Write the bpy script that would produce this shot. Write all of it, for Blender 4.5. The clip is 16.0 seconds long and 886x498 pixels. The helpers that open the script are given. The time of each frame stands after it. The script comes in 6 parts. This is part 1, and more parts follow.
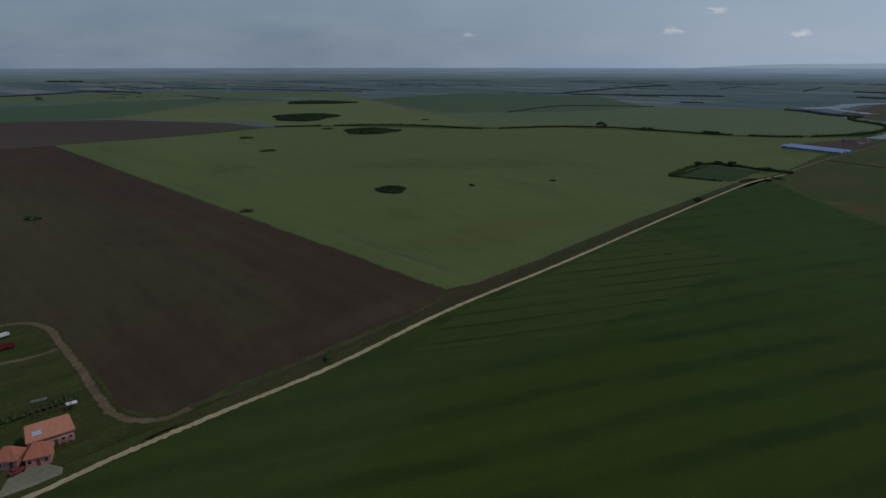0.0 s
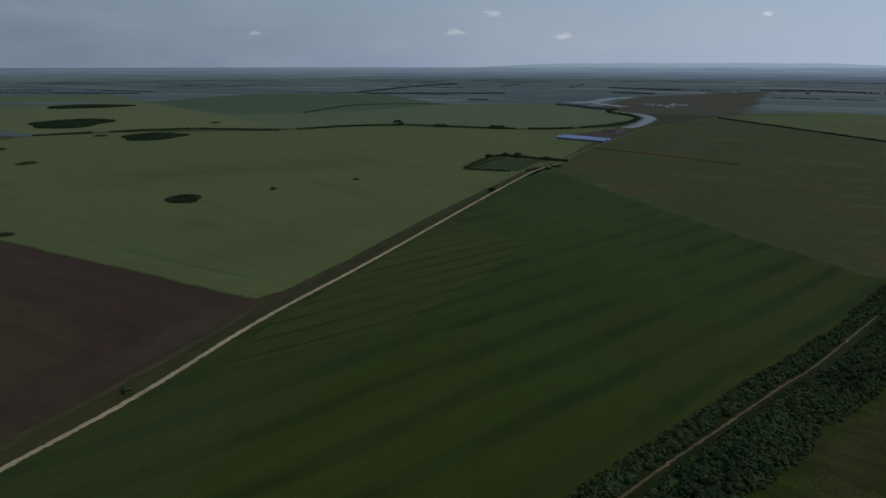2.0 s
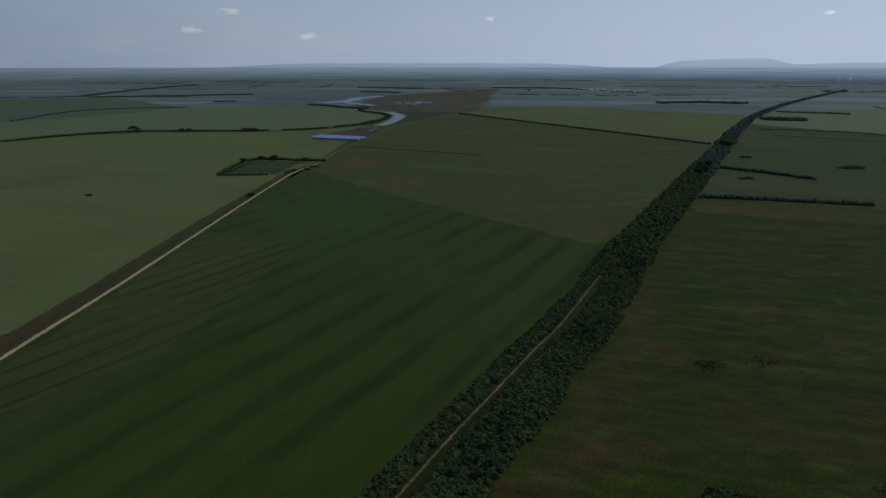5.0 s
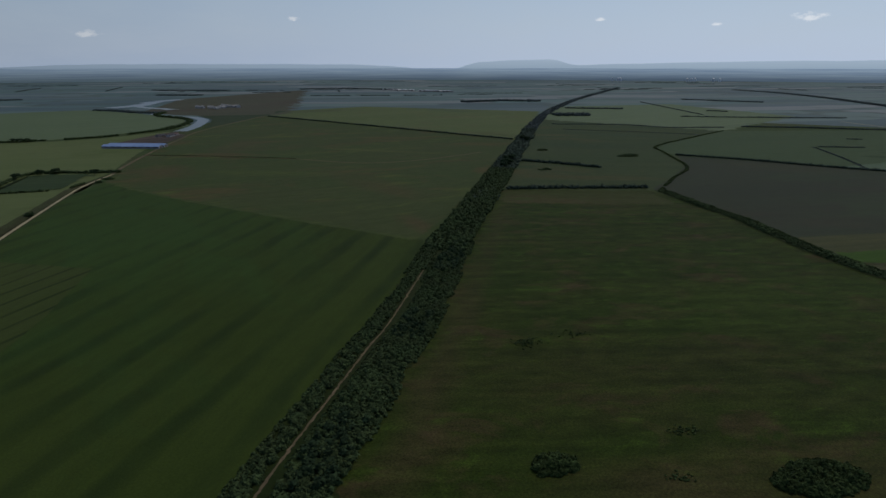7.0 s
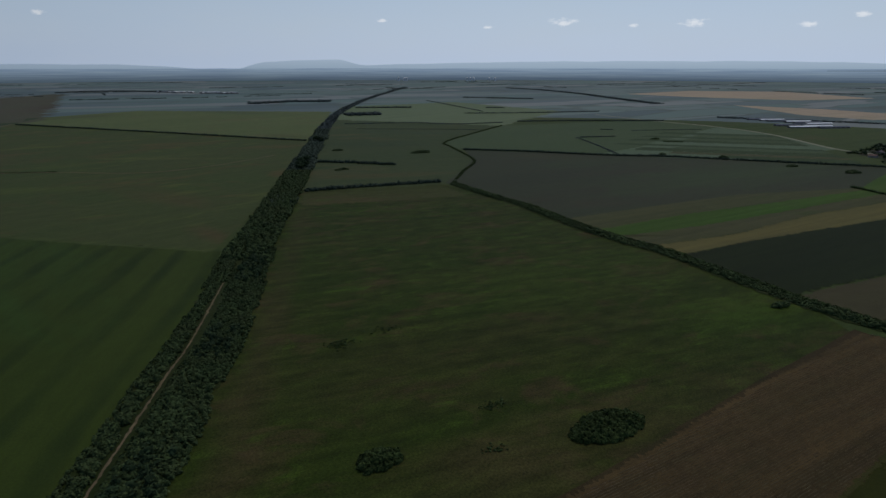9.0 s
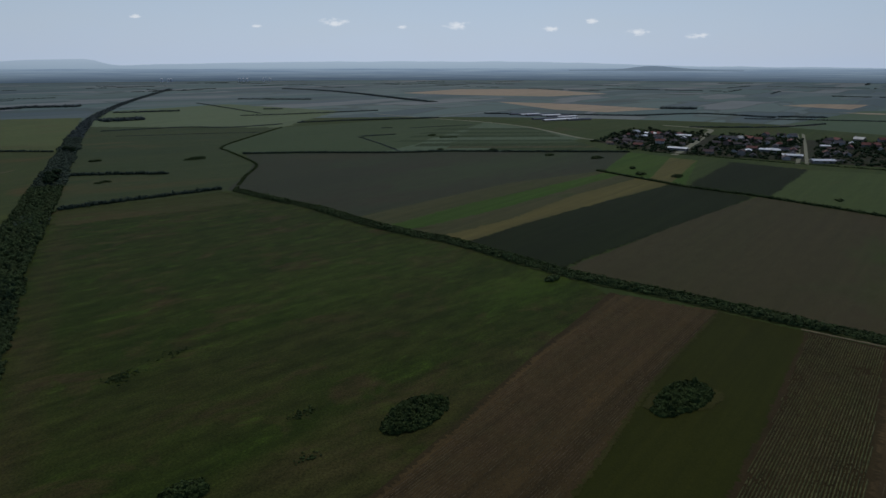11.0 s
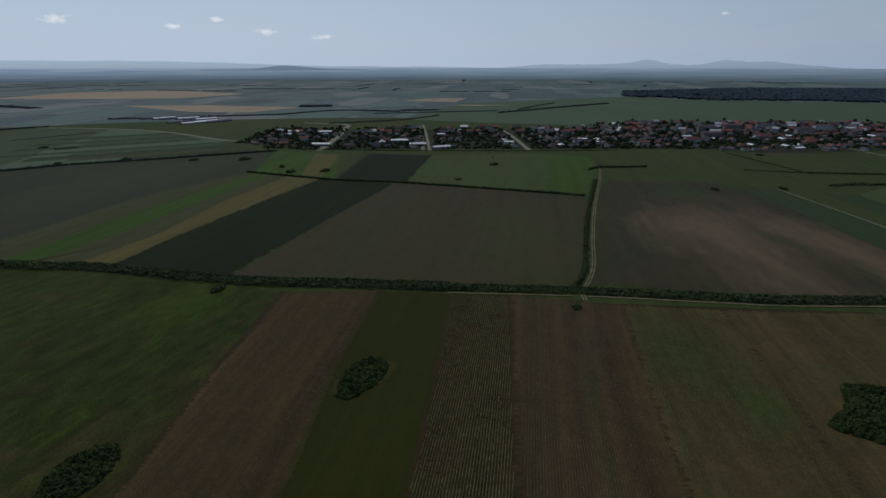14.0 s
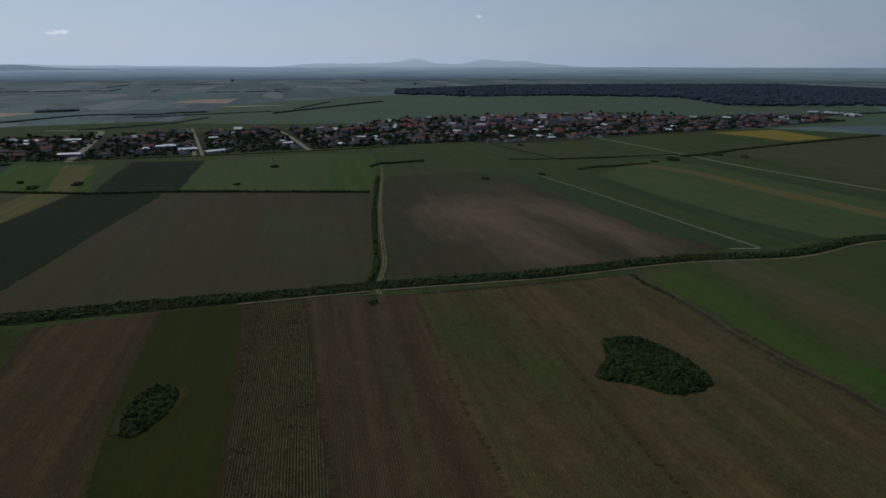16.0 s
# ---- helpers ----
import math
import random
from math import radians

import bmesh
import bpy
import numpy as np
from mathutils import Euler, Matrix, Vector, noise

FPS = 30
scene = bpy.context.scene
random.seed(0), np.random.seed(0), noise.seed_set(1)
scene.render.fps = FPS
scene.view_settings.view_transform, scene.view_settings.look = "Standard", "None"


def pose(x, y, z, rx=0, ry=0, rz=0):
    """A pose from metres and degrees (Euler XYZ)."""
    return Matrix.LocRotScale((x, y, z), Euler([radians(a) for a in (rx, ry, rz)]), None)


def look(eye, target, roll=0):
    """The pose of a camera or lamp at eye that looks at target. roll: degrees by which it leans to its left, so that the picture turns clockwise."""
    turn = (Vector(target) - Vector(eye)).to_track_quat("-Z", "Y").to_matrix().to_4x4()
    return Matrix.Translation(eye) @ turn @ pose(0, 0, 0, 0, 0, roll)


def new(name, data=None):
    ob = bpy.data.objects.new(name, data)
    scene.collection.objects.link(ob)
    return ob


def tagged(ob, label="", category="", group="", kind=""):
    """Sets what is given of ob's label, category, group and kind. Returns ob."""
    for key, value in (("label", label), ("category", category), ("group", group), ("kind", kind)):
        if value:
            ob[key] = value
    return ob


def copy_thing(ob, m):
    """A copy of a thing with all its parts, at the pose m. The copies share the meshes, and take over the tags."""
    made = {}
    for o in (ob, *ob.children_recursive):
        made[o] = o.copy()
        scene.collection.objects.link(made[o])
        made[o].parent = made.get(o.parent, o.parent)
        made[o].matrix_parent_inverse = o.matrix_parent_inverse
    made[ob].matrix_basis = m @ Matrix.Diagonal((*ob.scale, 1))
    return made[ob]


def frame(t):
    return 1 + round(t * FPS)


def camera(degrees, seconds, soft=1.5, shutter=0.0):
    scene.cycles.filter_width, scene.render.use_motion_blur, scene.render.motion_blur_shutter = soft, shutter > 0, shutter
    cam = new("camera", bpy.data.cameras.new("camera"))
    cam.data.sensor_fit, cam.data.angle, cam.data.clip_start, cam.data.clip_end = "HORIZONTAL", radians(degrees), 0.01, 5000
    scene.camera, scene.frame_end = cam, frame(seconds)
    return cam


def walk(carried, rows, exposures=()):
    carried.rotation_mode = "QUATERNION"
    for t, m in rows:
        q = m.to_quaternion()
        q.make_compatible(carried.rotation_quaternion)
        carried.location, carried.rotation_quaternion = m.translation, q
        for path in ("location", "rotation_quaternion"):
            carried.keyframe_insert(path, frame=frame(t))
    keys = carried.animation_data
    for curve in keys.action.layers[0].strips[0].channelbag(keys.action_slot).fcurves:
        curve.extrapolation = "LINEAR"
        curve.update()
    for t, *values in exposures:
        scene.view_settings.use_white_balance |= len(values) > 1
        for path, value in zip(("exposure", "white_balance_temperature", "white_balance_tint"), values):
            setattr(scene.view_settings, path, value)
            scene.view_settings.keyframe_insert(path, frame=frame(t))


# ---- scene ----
cam = camera(71.25, 16.0, shutter=0.12)
PATH = [
    (0, pose(0, 0, 110, 73.39, 0, 1.92)),
    (0.5, pose(0, 0, 110, 73.38, 0, -2.49)),
    (1, pose(0, 0, 110, 73.35, 0, -7.29)),
    (1.5, pose(0, 0, 110, 73.35, 0, -11.59)),
    (2, pose(0, 0, 110, 73.34, 0, -16.34)),
    (2.5, pose(0, 0, 110, 73.35, 0, -20.17)),
    (3, pose(0, 0, 110, 73.35, 0, -24.06)),
    (3.5, pose(0, 0, 110, 73.37, 0, -27.95)),
    (4, pose(0, 0, 110, 73.35, 0, -31.57)),
    (6.5, pose(0, 0, 110, 73.40, 0, -50.51)),
    (7, pose(0, 0, 110, 73.42, 0, -55.42)),
    (7.5, pose(0, 0, 110, 73.42, 0, -60.33)),
    (8, pose(0, 0, 110, 73.40, 0, -65.55)),
    (8.5, pose(0, 0, 110, 73.41, 0, -69.86)),
    (11, pose(0, 0, 110, 73.44, 0, -93.91)),
    (11.5, pose(0, 0, 110, 73.41, 0, -99.52)),
    (12, pose(0, 0, 110, 73.42, 0, -105.66)),
    (12.5, pose(0, 0, 110, 73.44, 0, -110.71)),
    (13, pose(0, 0, 110, 73.44, 0, -115.89)),
    (13.5, pose(0, 0, 110, 73.44, 0, -120.76)),
    (14, pose(0, 0, 110, 73.41, 0, -125.66)),
    (14.5, pose(0, 0, 110, 73.40, 0, -130.00)),
    (15, pose(0, 0, 110, 73.38, 0, -135.06)),
    (15.5, pose(0, 0, 110, 73.36, 0, -140.10)),
    (16, pose(0, 0, 110, 73.33, 0, -145.69)),
]
walk(cam, PATH)

# ---- world, sun, exposure ----
SUN_AZ, SUN_EL = 95.0, 54.0          # bearing clockwise from +y, height, in degrees
world = bpy.data.worlds.new("sky")
scene.world = world
world.use_nodes = True
wt = world.node_tree
wt.nodes.clear()
w_out = wt.nodes.new("ShaderNodeOutputWorld")
w_bg = wt.nodes.new("ShaderNodeBackground")
w_sky = wt.nodes.new("ShaderNodeTexSky")
w_sky.sky_type, w_sky.sun_disc = "NISHITA", False
w_sky.sun_elevation, w_sky.sun_rotation = radians(SUN_EL), radians(SUN_AZ)
w_sky.altitude, w_sky.air_density, w_sky.dust_density, w_sky.ozone_density = 100, 1.0, 0.4, 2.5
w_bg.inputs[1].default_value = 0.15
# summer haze: a pale veil, thickest low down and brighter towards the sun, with thin streaks of cloud in it
w_co = wt.nodes.new("ShaderNodeTexCoord")
w_sep = wt.nodes.new("ShaderNodeSeparateXYZ")
w_dot = wt.nodes.new("ShaderNodeVectorMath")
w_dot.operation = "DOT_PRODUCT"
w_dot.inputs[1].default_value = (math.sin(radians(SUN_AZ)), math.cos(radians(SUN_AZ)), 0.25)
w_az = wt.nodes.new("ShaderNodeMapRange")
for _i, _v in enumerate((-0.3, 1.0, 0.0, 1.0)):
    w_az.inputs[_i + 1].default_value = _v
w_veil = wt.nodes.new("ShaderNodeMix")
w_veil.data_type = "RGBA"
w_veil.inputs[6].default_value = (1.92, 2.66, 3.85, 1)
w_veil.inputs[7].default_value = (6.2, 7.6, 9.9, 1)
w_map = wt.nodes.new("ShaderNodeMapping")
w_map.inputs["Scale"].default_value = (3.0, 3.0, 11.0)
w_no = wt.nodes.new("ShaderNodeTexNoise")
w_no.inputs["Scale"].default_value, w_no.inputs["Detail"].default_value, w_no.inputs["Roughness"].default_value = 1.3, 7, 0.62
w_ramp = wt.nodes.new("ShaderNodeMapRange")
for _i, _v in enumerate((0.40, 0.74, 0.0, 0.22)):
    w_ramp.inputs[_i + 1].default_value = _v
w_white = wt.nodes.new("ShaderNodeMix")
w_white.data_type = "RGBA"
w_white.inputs[7].default_value = (6.4, 7.1, 8.0, 1)
w_low = wt.nodes.new("ShaderNodeMapRange")
for _i, _v in enumerate((0.0, 0.28, 0.96, 0.22)):
    w_low.inputs[_i + 1].default_value = _v
w_rim = wt.nodes.new("ShaderNodeMapRange")        # the veil is brightest at the horizon
for _i, _v in enumerate((0.0, 0.12, 1.04, 0.99)):
    w_rim.inputs[_i + 1].default_value = _v
w_scale = wt.nodes.new("ShaderNodeVectorMath")
w_scale.operation = "SCALE"
w_mix = wt.nodes.new("ShaderNodeMix")
w_mix.data_type = "RGBA"
for _a, _b in ((w_co.outputs["Generated"], w_map.inputs[0]), (w_map.outputs[0], w_no.inputs["Vector"]), (w_no.outputs[0], w_ramp.inputs[0]),
               (w_co.outputs["Generated"], w_sep.inputs[0]), (w_co.outputs["Generated"], w_dot.inputs[0]), (w_dot.outputs["Value"], w_az.inputs[0]),
               (w_az.outputs[0], w_veil.inputs[0]), (w_veil.outputs[2], w_white.inputs[6]), (w_ramp.outputs[0], w_white.inputs[0]),
               (w_sep.outputs[2], w_low.inputs[0]), (w_low.outputs[0], w_mix.inputs[0]), (w_sky.outputs[0], w_mix.inputs[6]),
               (w_sep.outputs[2], w_rim.inputs[0]), (w_rim.outputs[0], w_scale.inputs["Scale"]), (w_white.outputs[2], w_scale.inputs[0]), (w_scale.outputs[0], w_mix.inputs[7]), (w_mix.outputs[2], w_bg.inputs[0]), (w_bg.outputs[0], w_out.inputs[0])):
    wt.links.new(_a, _b)

sun = new("sun", bpy.data.lights.new("sun", "SUN"))
sun.data.energy, sun.data.angle, sun.data.color = 2.3, radians(1.5), (1.0, 0.92, 0.77)
_a, _e = radians(SUN_AZ), radians(SUN_EL)
_d = Vector((math.sin(_a) * math.cos(_e), math.cos(_a) * math.cos(_e), math.sin(_e)))
sun.matrix_world = look(_d * 900, (0, 0, 0))
scene.view_settings.exposure = -1.15


# ---- materials ----
def mix_rgb(nt, fac, a, b, kind="MIX"):
    n = nt.nodes.new("ShaderNodeMix")
    n.data_type, n.blend_type = "RGBA", kind
    for sock, v in ((n.inputs[0], fac), (n.inputs[6], a), (n.inputs[7], b)):
        if isinstance(v, bpy.types.NodeSocket):
            nt.links.new(v, sock)
        elif isinstance(v, (tuple, list)):
            sock.default_value = (*v[:3], 1)
        else:
            sock.default_value = v
    return n.outputs[2]


def rng_map(nt, value, lo, hi, a=0.0, b=1.0):
    n = nt.nodes.new("ShaderNodeMapRange")
    nt.links.new(value, n.inputs[0])
    for i, v in enumerate((lo, hi, a, b)):
        n.inputs[i + 1].default_value = v
    return n.outputs[0]


def noise_of(nt, vec, scale, detail=3.0, rough=0.55, warp=0.0):
    n = nt.nodes.new("ShaderNodeTexNoise")
    n.inputs["Scale"].default_value, n.inputs["Detail"].default_value = scale, detail
    n.inputs["Roughness"].default_value, n.inputs["Distortion"].default_value = rough, warp
    nt.links.new(vec, n.inputs["Vector"])
    return n.outputs[0]


def turned(nt, vec, angle, sx=1.0, sy=1.0):
    """World position turned so that x runs along the given bearing, and stretched."""
    n = nt.nodes.new("ShaderNodeMapping")
    n.vector_type = "POINT"
    n.inputs["Rotation"].default_value = (0, 0, radians(-angle))
    m = nt.nodes.new("ShaderNodeVectorMath")
    m.operation = "MULTIPLY"
    m.inputs[1].default_value = (sx, sy, 1)
    nt.links.new(vec, n.inputs[0])
    nt.links.new(n.outputs[0], m.inputs[0])
    return m.outputs[0]


def stripes(nt, vec, angle, spacing, wobble=0.0, lo=-0.2, hi=0.7):
    """0..1 lines that run along the angle, spacing metres apart."""
    t = turned(nt, vec, angle)
    s = nt.nodes.new("ShaderNodeSeparateXYZ")
    nt.links.new(t, s.inputs[0])
    y = s.outputs[1]
    if wobble:
        k = nt.nodes.new("ShaderNodeMath")
        k.operation = "MULTIPLY_ADD"
        nt.links.new(noise_of(nt, turned(nt, vec, angle, 0.012, 0.04), 1.0, 2.0), k.inputs[0])
        k.inputs[1].default_value = wobble
        nt.links.new(y, k.inputs[2])
        y = k.outputs[0]
    m = nt.nodes.new("ShaderNodeMath")
    m.operation = "MULTIPLY"
    nt.links.new(y, m.inputs[0])
    m.inputs[1].default_value = 2 * math.pi / spacing
    w = nt.nodes.new("ShaderNodeMath")
    w.operation = "SINE"
    nt.links.new(m.outputs[0], w.inputs[0])
    return rng_map(nt, w.outputs[0], lo, hi)


def base_mat(name, rough=0.9, spec=0.2):
    m = bpy.data.materials.new(name)
    m.use_nodes = True
    nt = m.node_tree
    b = nt.nodes["Principled BSDF"]
    b.inputs["Roughness"].default_value = rough
    b.inputs["Specular IOR Level"].default_value = spec
    geo = nt.nodes.new("ShaderNodeNewGeometry")
    return m, nt, b, geo.outputs["Position"]


def bumped(nt, b, height, strength, dist):
    n = nt.nodes.new("ShaderNodeBump")
    n.inputs["Strength"].default_value, n.inputs["Distance"].default_value = strength, dist
    nt.links.new(height, n.inputs["Height"])
    nt.links.new(n.outputs[0], b.inputs["Normal"])


def crop_tone(c, lift=1.0):
    """A crop or soil colour, a little deeper in hue."""
    y = 0.3 * c[0] + 0.6 * c[1] + 0.1 * c[2]
    return tuple(max(0.004, (y + (v - y) * 1.28) * 0.72 * lift) * k for v, k in zip(c, (1.0, 1.0, 0.78)))


def field_mat(name, c1, c2, big=0.012, angle=0.0, stretch=4.0, patch=None, patch_scale=0.02, patch_lo=0.5,
              lines=(), rough=0.92, spec=0.1, grain=0.28, tuft=0.5, stains=(), streak=0.16, patch2=None, patch2_lo=0.58, drawn=0.6):
    """Crop or soil: two tones drifting along the working direction, patches, drill lines, and grain."""
    m, nt, b, pos = base_mat(name, rough, spec)
    c1, c2, patch = crop_tone(c1), crop_tone(c2), patch and crop_tone(patch)
    col = mix_rgb(nt, rng_map(nt, noise_of(nt, turned(nt, pos, angle, 1 / stretch, 1), big, 5, 0.6), 0.32, 0.68), c1, c2)
    if patch:
        p = noise_of(nt, turned(nt, pos, angle, drawn, 1), patch_scale, 6, 0.62, 0.6)
        col = mix_rgb(nt, rng_map(nt, p, patch_lo, patch_lo + 0.16), col, patch)
    if patch2:
        p = noise_of(nt, turned(nt, pos, angle, drawn * 0.75, 1.1), patch_scale * 1.7, 6, 0.66, 0.8)
        col = mix_rgb(nt, rng_map(nt, p, patch2_lo, patch2_lo + 0.14), col, crop_tone(patch2))
    for ang, spacing, amount, colour, lo, hi in lines:
        s = stripes(nt, pos, ang, spacing, spacing * 0.5, lo, hi)
        br = rng_map(nt, noise_of(nt, pos, 0.013, 3), 0.35, 0.6, 0.25, 1.0)
        k = nt.nodes.new("ShaderNodeMath")
        k.operation = "MULTIPLY"
        nt.links.new(s, k.inputs[0])
        nt.links.new(br, k.inputs[1])
        k2 = nt.nodes.new("ShaderNodeMath")
        k2.operation = "MULTIPLY"
        nt.links.new(k.outputs[0], k2.inputs[0])
        k2.inputs[1].default_value = amount
        col = mix_rgb(nt, k2.outputs[0], col, crop_tone(colour))
    for (sx, sy), sa, sl, sw, sc, amount in stains:
        # one area of another colour with a soft, broken rim: centre, direction, half length, half width, colour, strength
        v = nt.nodes.new("ShaderNodeVectorMath")
        v.operation = "SUBTRACT"
        v.inputs[1].default_value = (sx, sy, 0)
        nt.links.new(pos, v.inputs[0])
        q = nt.nodes.new("ShaderNodeVectorMath")
        q.operation = "LENGTH"
        nt.links.new(turned(nt, v.outputs[0], sa, 1 / sl, 1 / sw), q.inputs[0])
        k = nt.nodes.new("ShaderNodeMath")
        k.operation = "MULTIPLY_ADD"
        nt.links.new(noise_of(nt, turned(nt, pos, sa, 0.35, 1), 0.03, 6, 0.65, 0.5), k.inputs[0])
        k.inputs[1].default_value = 1.8
        nt.links.new(q.outputs["Value"], k.inputs[2])
        col = mix_rgb(nt, rng_map(nt, k.outputs[0], 1.05, 1.75, amount, 0.0), col, crop_tone(sc))
    band = noise_of(nt, turned(nt, pos, angle, 0.02, 1), 0.11, 4, 0.7)
    col = mix_rgb(nt, rng_map(nt, band, 0.34, 0.66), mix_rgb(nt, 1.0, col, (1 + streak, 1 + streak * 0.9, 1 + streak * 0.7), "MULTIPLY"),
                  mix_rgb(nt, 1.0, col, (1 - streak * 1.1, 1 - streak, 1 - streak), "MULTIPLY"))
    mid = noise_of(nt, turned(nt, pos, angle, 0.45, 1), 0.16, 5, 0.65)
    col = mix_rgb(nt, rng_map(nt, mid, 0.3, 0.7, 0.0, 1.0), col, mix_rgb(nt, 1.0, col, (1 - grain,) * 3, "MULTIPLY"))
    fine = noise_of(nt, pos, 1.3, 4, 0.7)
    col = mix_rgb(nt, rng_map(nt, fine, 0.35, 0.68), mix_rgb(nt, 1.0, col, (1.12, 1.12, 1.1), "MULTIPLY"),
                  mix_rgb(nt, 1.0, col, (1 - grain,) * 3, "MULTIPLY"))
    nt.links.new(col, b.inputs["Base Color"])
    bumped(nt, b, fine, tuft, 0.35)
    return m


def plain_mat(name, c, c2=None, scale=2.0, rough=0.8, spec=0.3, metal=0.0, bump=0.15):
    m, nt, b, pos = base_mat(name, rough, spec)
    co = nt.nodes.new("ShaderNodeTexCoord")
    c2 = c2 or tuple(v * 0.72 for v in c)
    n1 = noise_of(nt, co.outputs["Object"], scale, 5, 0.6)
    n2 = noise_of(nt, co.outputs["Object"], scale * 7, 3, 0.6)
    col = mix_rgb(nt, rng_map(nt, n1, 0.35, 0.68), c, c2)
    col = mix_rgb(nt, rng_map(nt, n2, 0.4, 0.7, 0, 0.35), col, c2)
    nt.links.new(col, b.inputs["Base Color"])
    b.inputs["Metallic"].default_value = metal
    bumped(nt, b, n2, bump, 0.05)
    return m


def house_mat(name, tones, rough=0.85, scale=1.5):
    """One paint or tile whose tone differs from house to house."""
    m, nt, b, pos = base_mat(name, rough, 0.25)
    info = nt.nodes.new("ShaderNodeObjectInfo")
    ramp = nt.nodes.new("ShaderNodeValToRGB")
    ramp.color_ramp.interpolation = "CONSTANT"
    while len(ramp.color_ramp.elements) < len(tones):
        ramp.color_ramp.elements.new(0.5)
    for i, t in enumerate(tones):
        ramp.color_ramp.elements[i].position = i / len(tones)
        ramp.color_ramp.elements[i].color = (*t, 1)
    nt.links.new(info.outputs["Random"], ramp.inputs[0])
    co = nt.nodes.new("ShaderNodeTexCoord")
    n1 = noise_of(nt, co.outputs["Object"], scale, 4, 0.65)
    col = mix_rgb(nt, rng_map(nt, n1, 0.3, 0.7), ramp.outputs[0], mix_rgb(nt, 1.0, ramp.outputs[0], (0.62, 0.62, 0.64), "MULTIPLY"))
    nt.links.new(col, b.inputs["Base Color"])
    return m


def leaf_mat(name, dark, light, yellow=None):
    m, nt, b, pos = base_mat(name, 0.9, 0.08)
    geo = nt.nodes.new("ShaderNodeNewGeometry")
    col = mix_rgb(nt, geo.outputs["Random Per Island"], dark, light)
    col = mix_rgb(nt, rng_map(nt, noise_of(nt, pos, 0.07, 3), 0.4, 0.68, 0, 0.7), col, yellow or tuple(v * 0.6 for v in dark))
    col = mix_rgb(nt, rng_map(nt, noise_of(nt, pos, 0.4, 3), 0.42, 0.62, 0, 0.6), col, tuple(v * 0.45 for v in dark))
    nt.links.new(col, b.inputs["Base Color"])
    return m


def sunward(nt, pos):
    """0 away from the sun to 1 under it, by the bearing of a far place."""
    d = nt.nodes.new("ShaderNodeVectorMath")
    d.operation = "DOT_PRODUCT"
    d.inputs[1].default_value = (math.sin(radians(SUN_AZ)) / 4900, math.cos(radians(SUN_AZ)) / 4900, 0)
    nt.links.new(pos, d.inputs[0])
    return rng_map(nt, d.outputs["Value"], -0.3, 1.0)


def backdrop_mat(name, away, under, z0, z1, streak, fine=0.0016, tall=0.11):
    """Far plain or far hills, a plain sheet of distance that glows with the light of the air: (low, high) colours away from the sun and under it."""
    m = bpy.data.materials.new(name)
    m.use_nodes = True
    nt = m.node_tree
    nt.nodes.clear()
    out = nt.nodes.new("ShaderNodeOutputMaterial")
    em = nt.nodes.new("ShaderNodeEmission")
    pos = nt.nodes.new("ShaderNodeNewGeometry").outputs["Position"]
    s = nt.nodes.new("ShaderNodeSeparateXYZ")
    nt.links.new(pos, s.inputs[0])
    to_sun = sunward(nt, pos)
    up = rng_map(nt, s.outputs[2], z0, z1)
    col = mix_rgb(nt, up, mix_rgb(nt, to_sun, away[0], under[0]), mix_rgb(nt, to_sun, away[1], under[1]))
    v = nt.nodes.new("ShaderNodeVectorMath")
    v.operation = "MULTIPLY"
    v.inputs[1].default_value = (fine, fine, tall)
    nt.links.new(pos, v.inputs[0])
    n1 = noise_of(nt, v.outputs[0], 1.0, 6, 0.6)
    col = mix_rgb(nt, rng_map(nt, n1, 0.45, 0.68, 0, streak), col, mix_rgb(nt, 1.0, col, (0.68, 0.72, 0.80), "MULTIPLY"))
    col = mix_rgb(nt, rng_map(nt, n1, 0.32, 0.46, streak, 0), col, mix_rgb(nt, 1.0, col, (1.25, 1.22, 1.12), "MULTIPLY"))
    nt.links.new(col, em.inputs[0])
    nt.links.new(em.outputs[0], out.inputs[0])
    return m


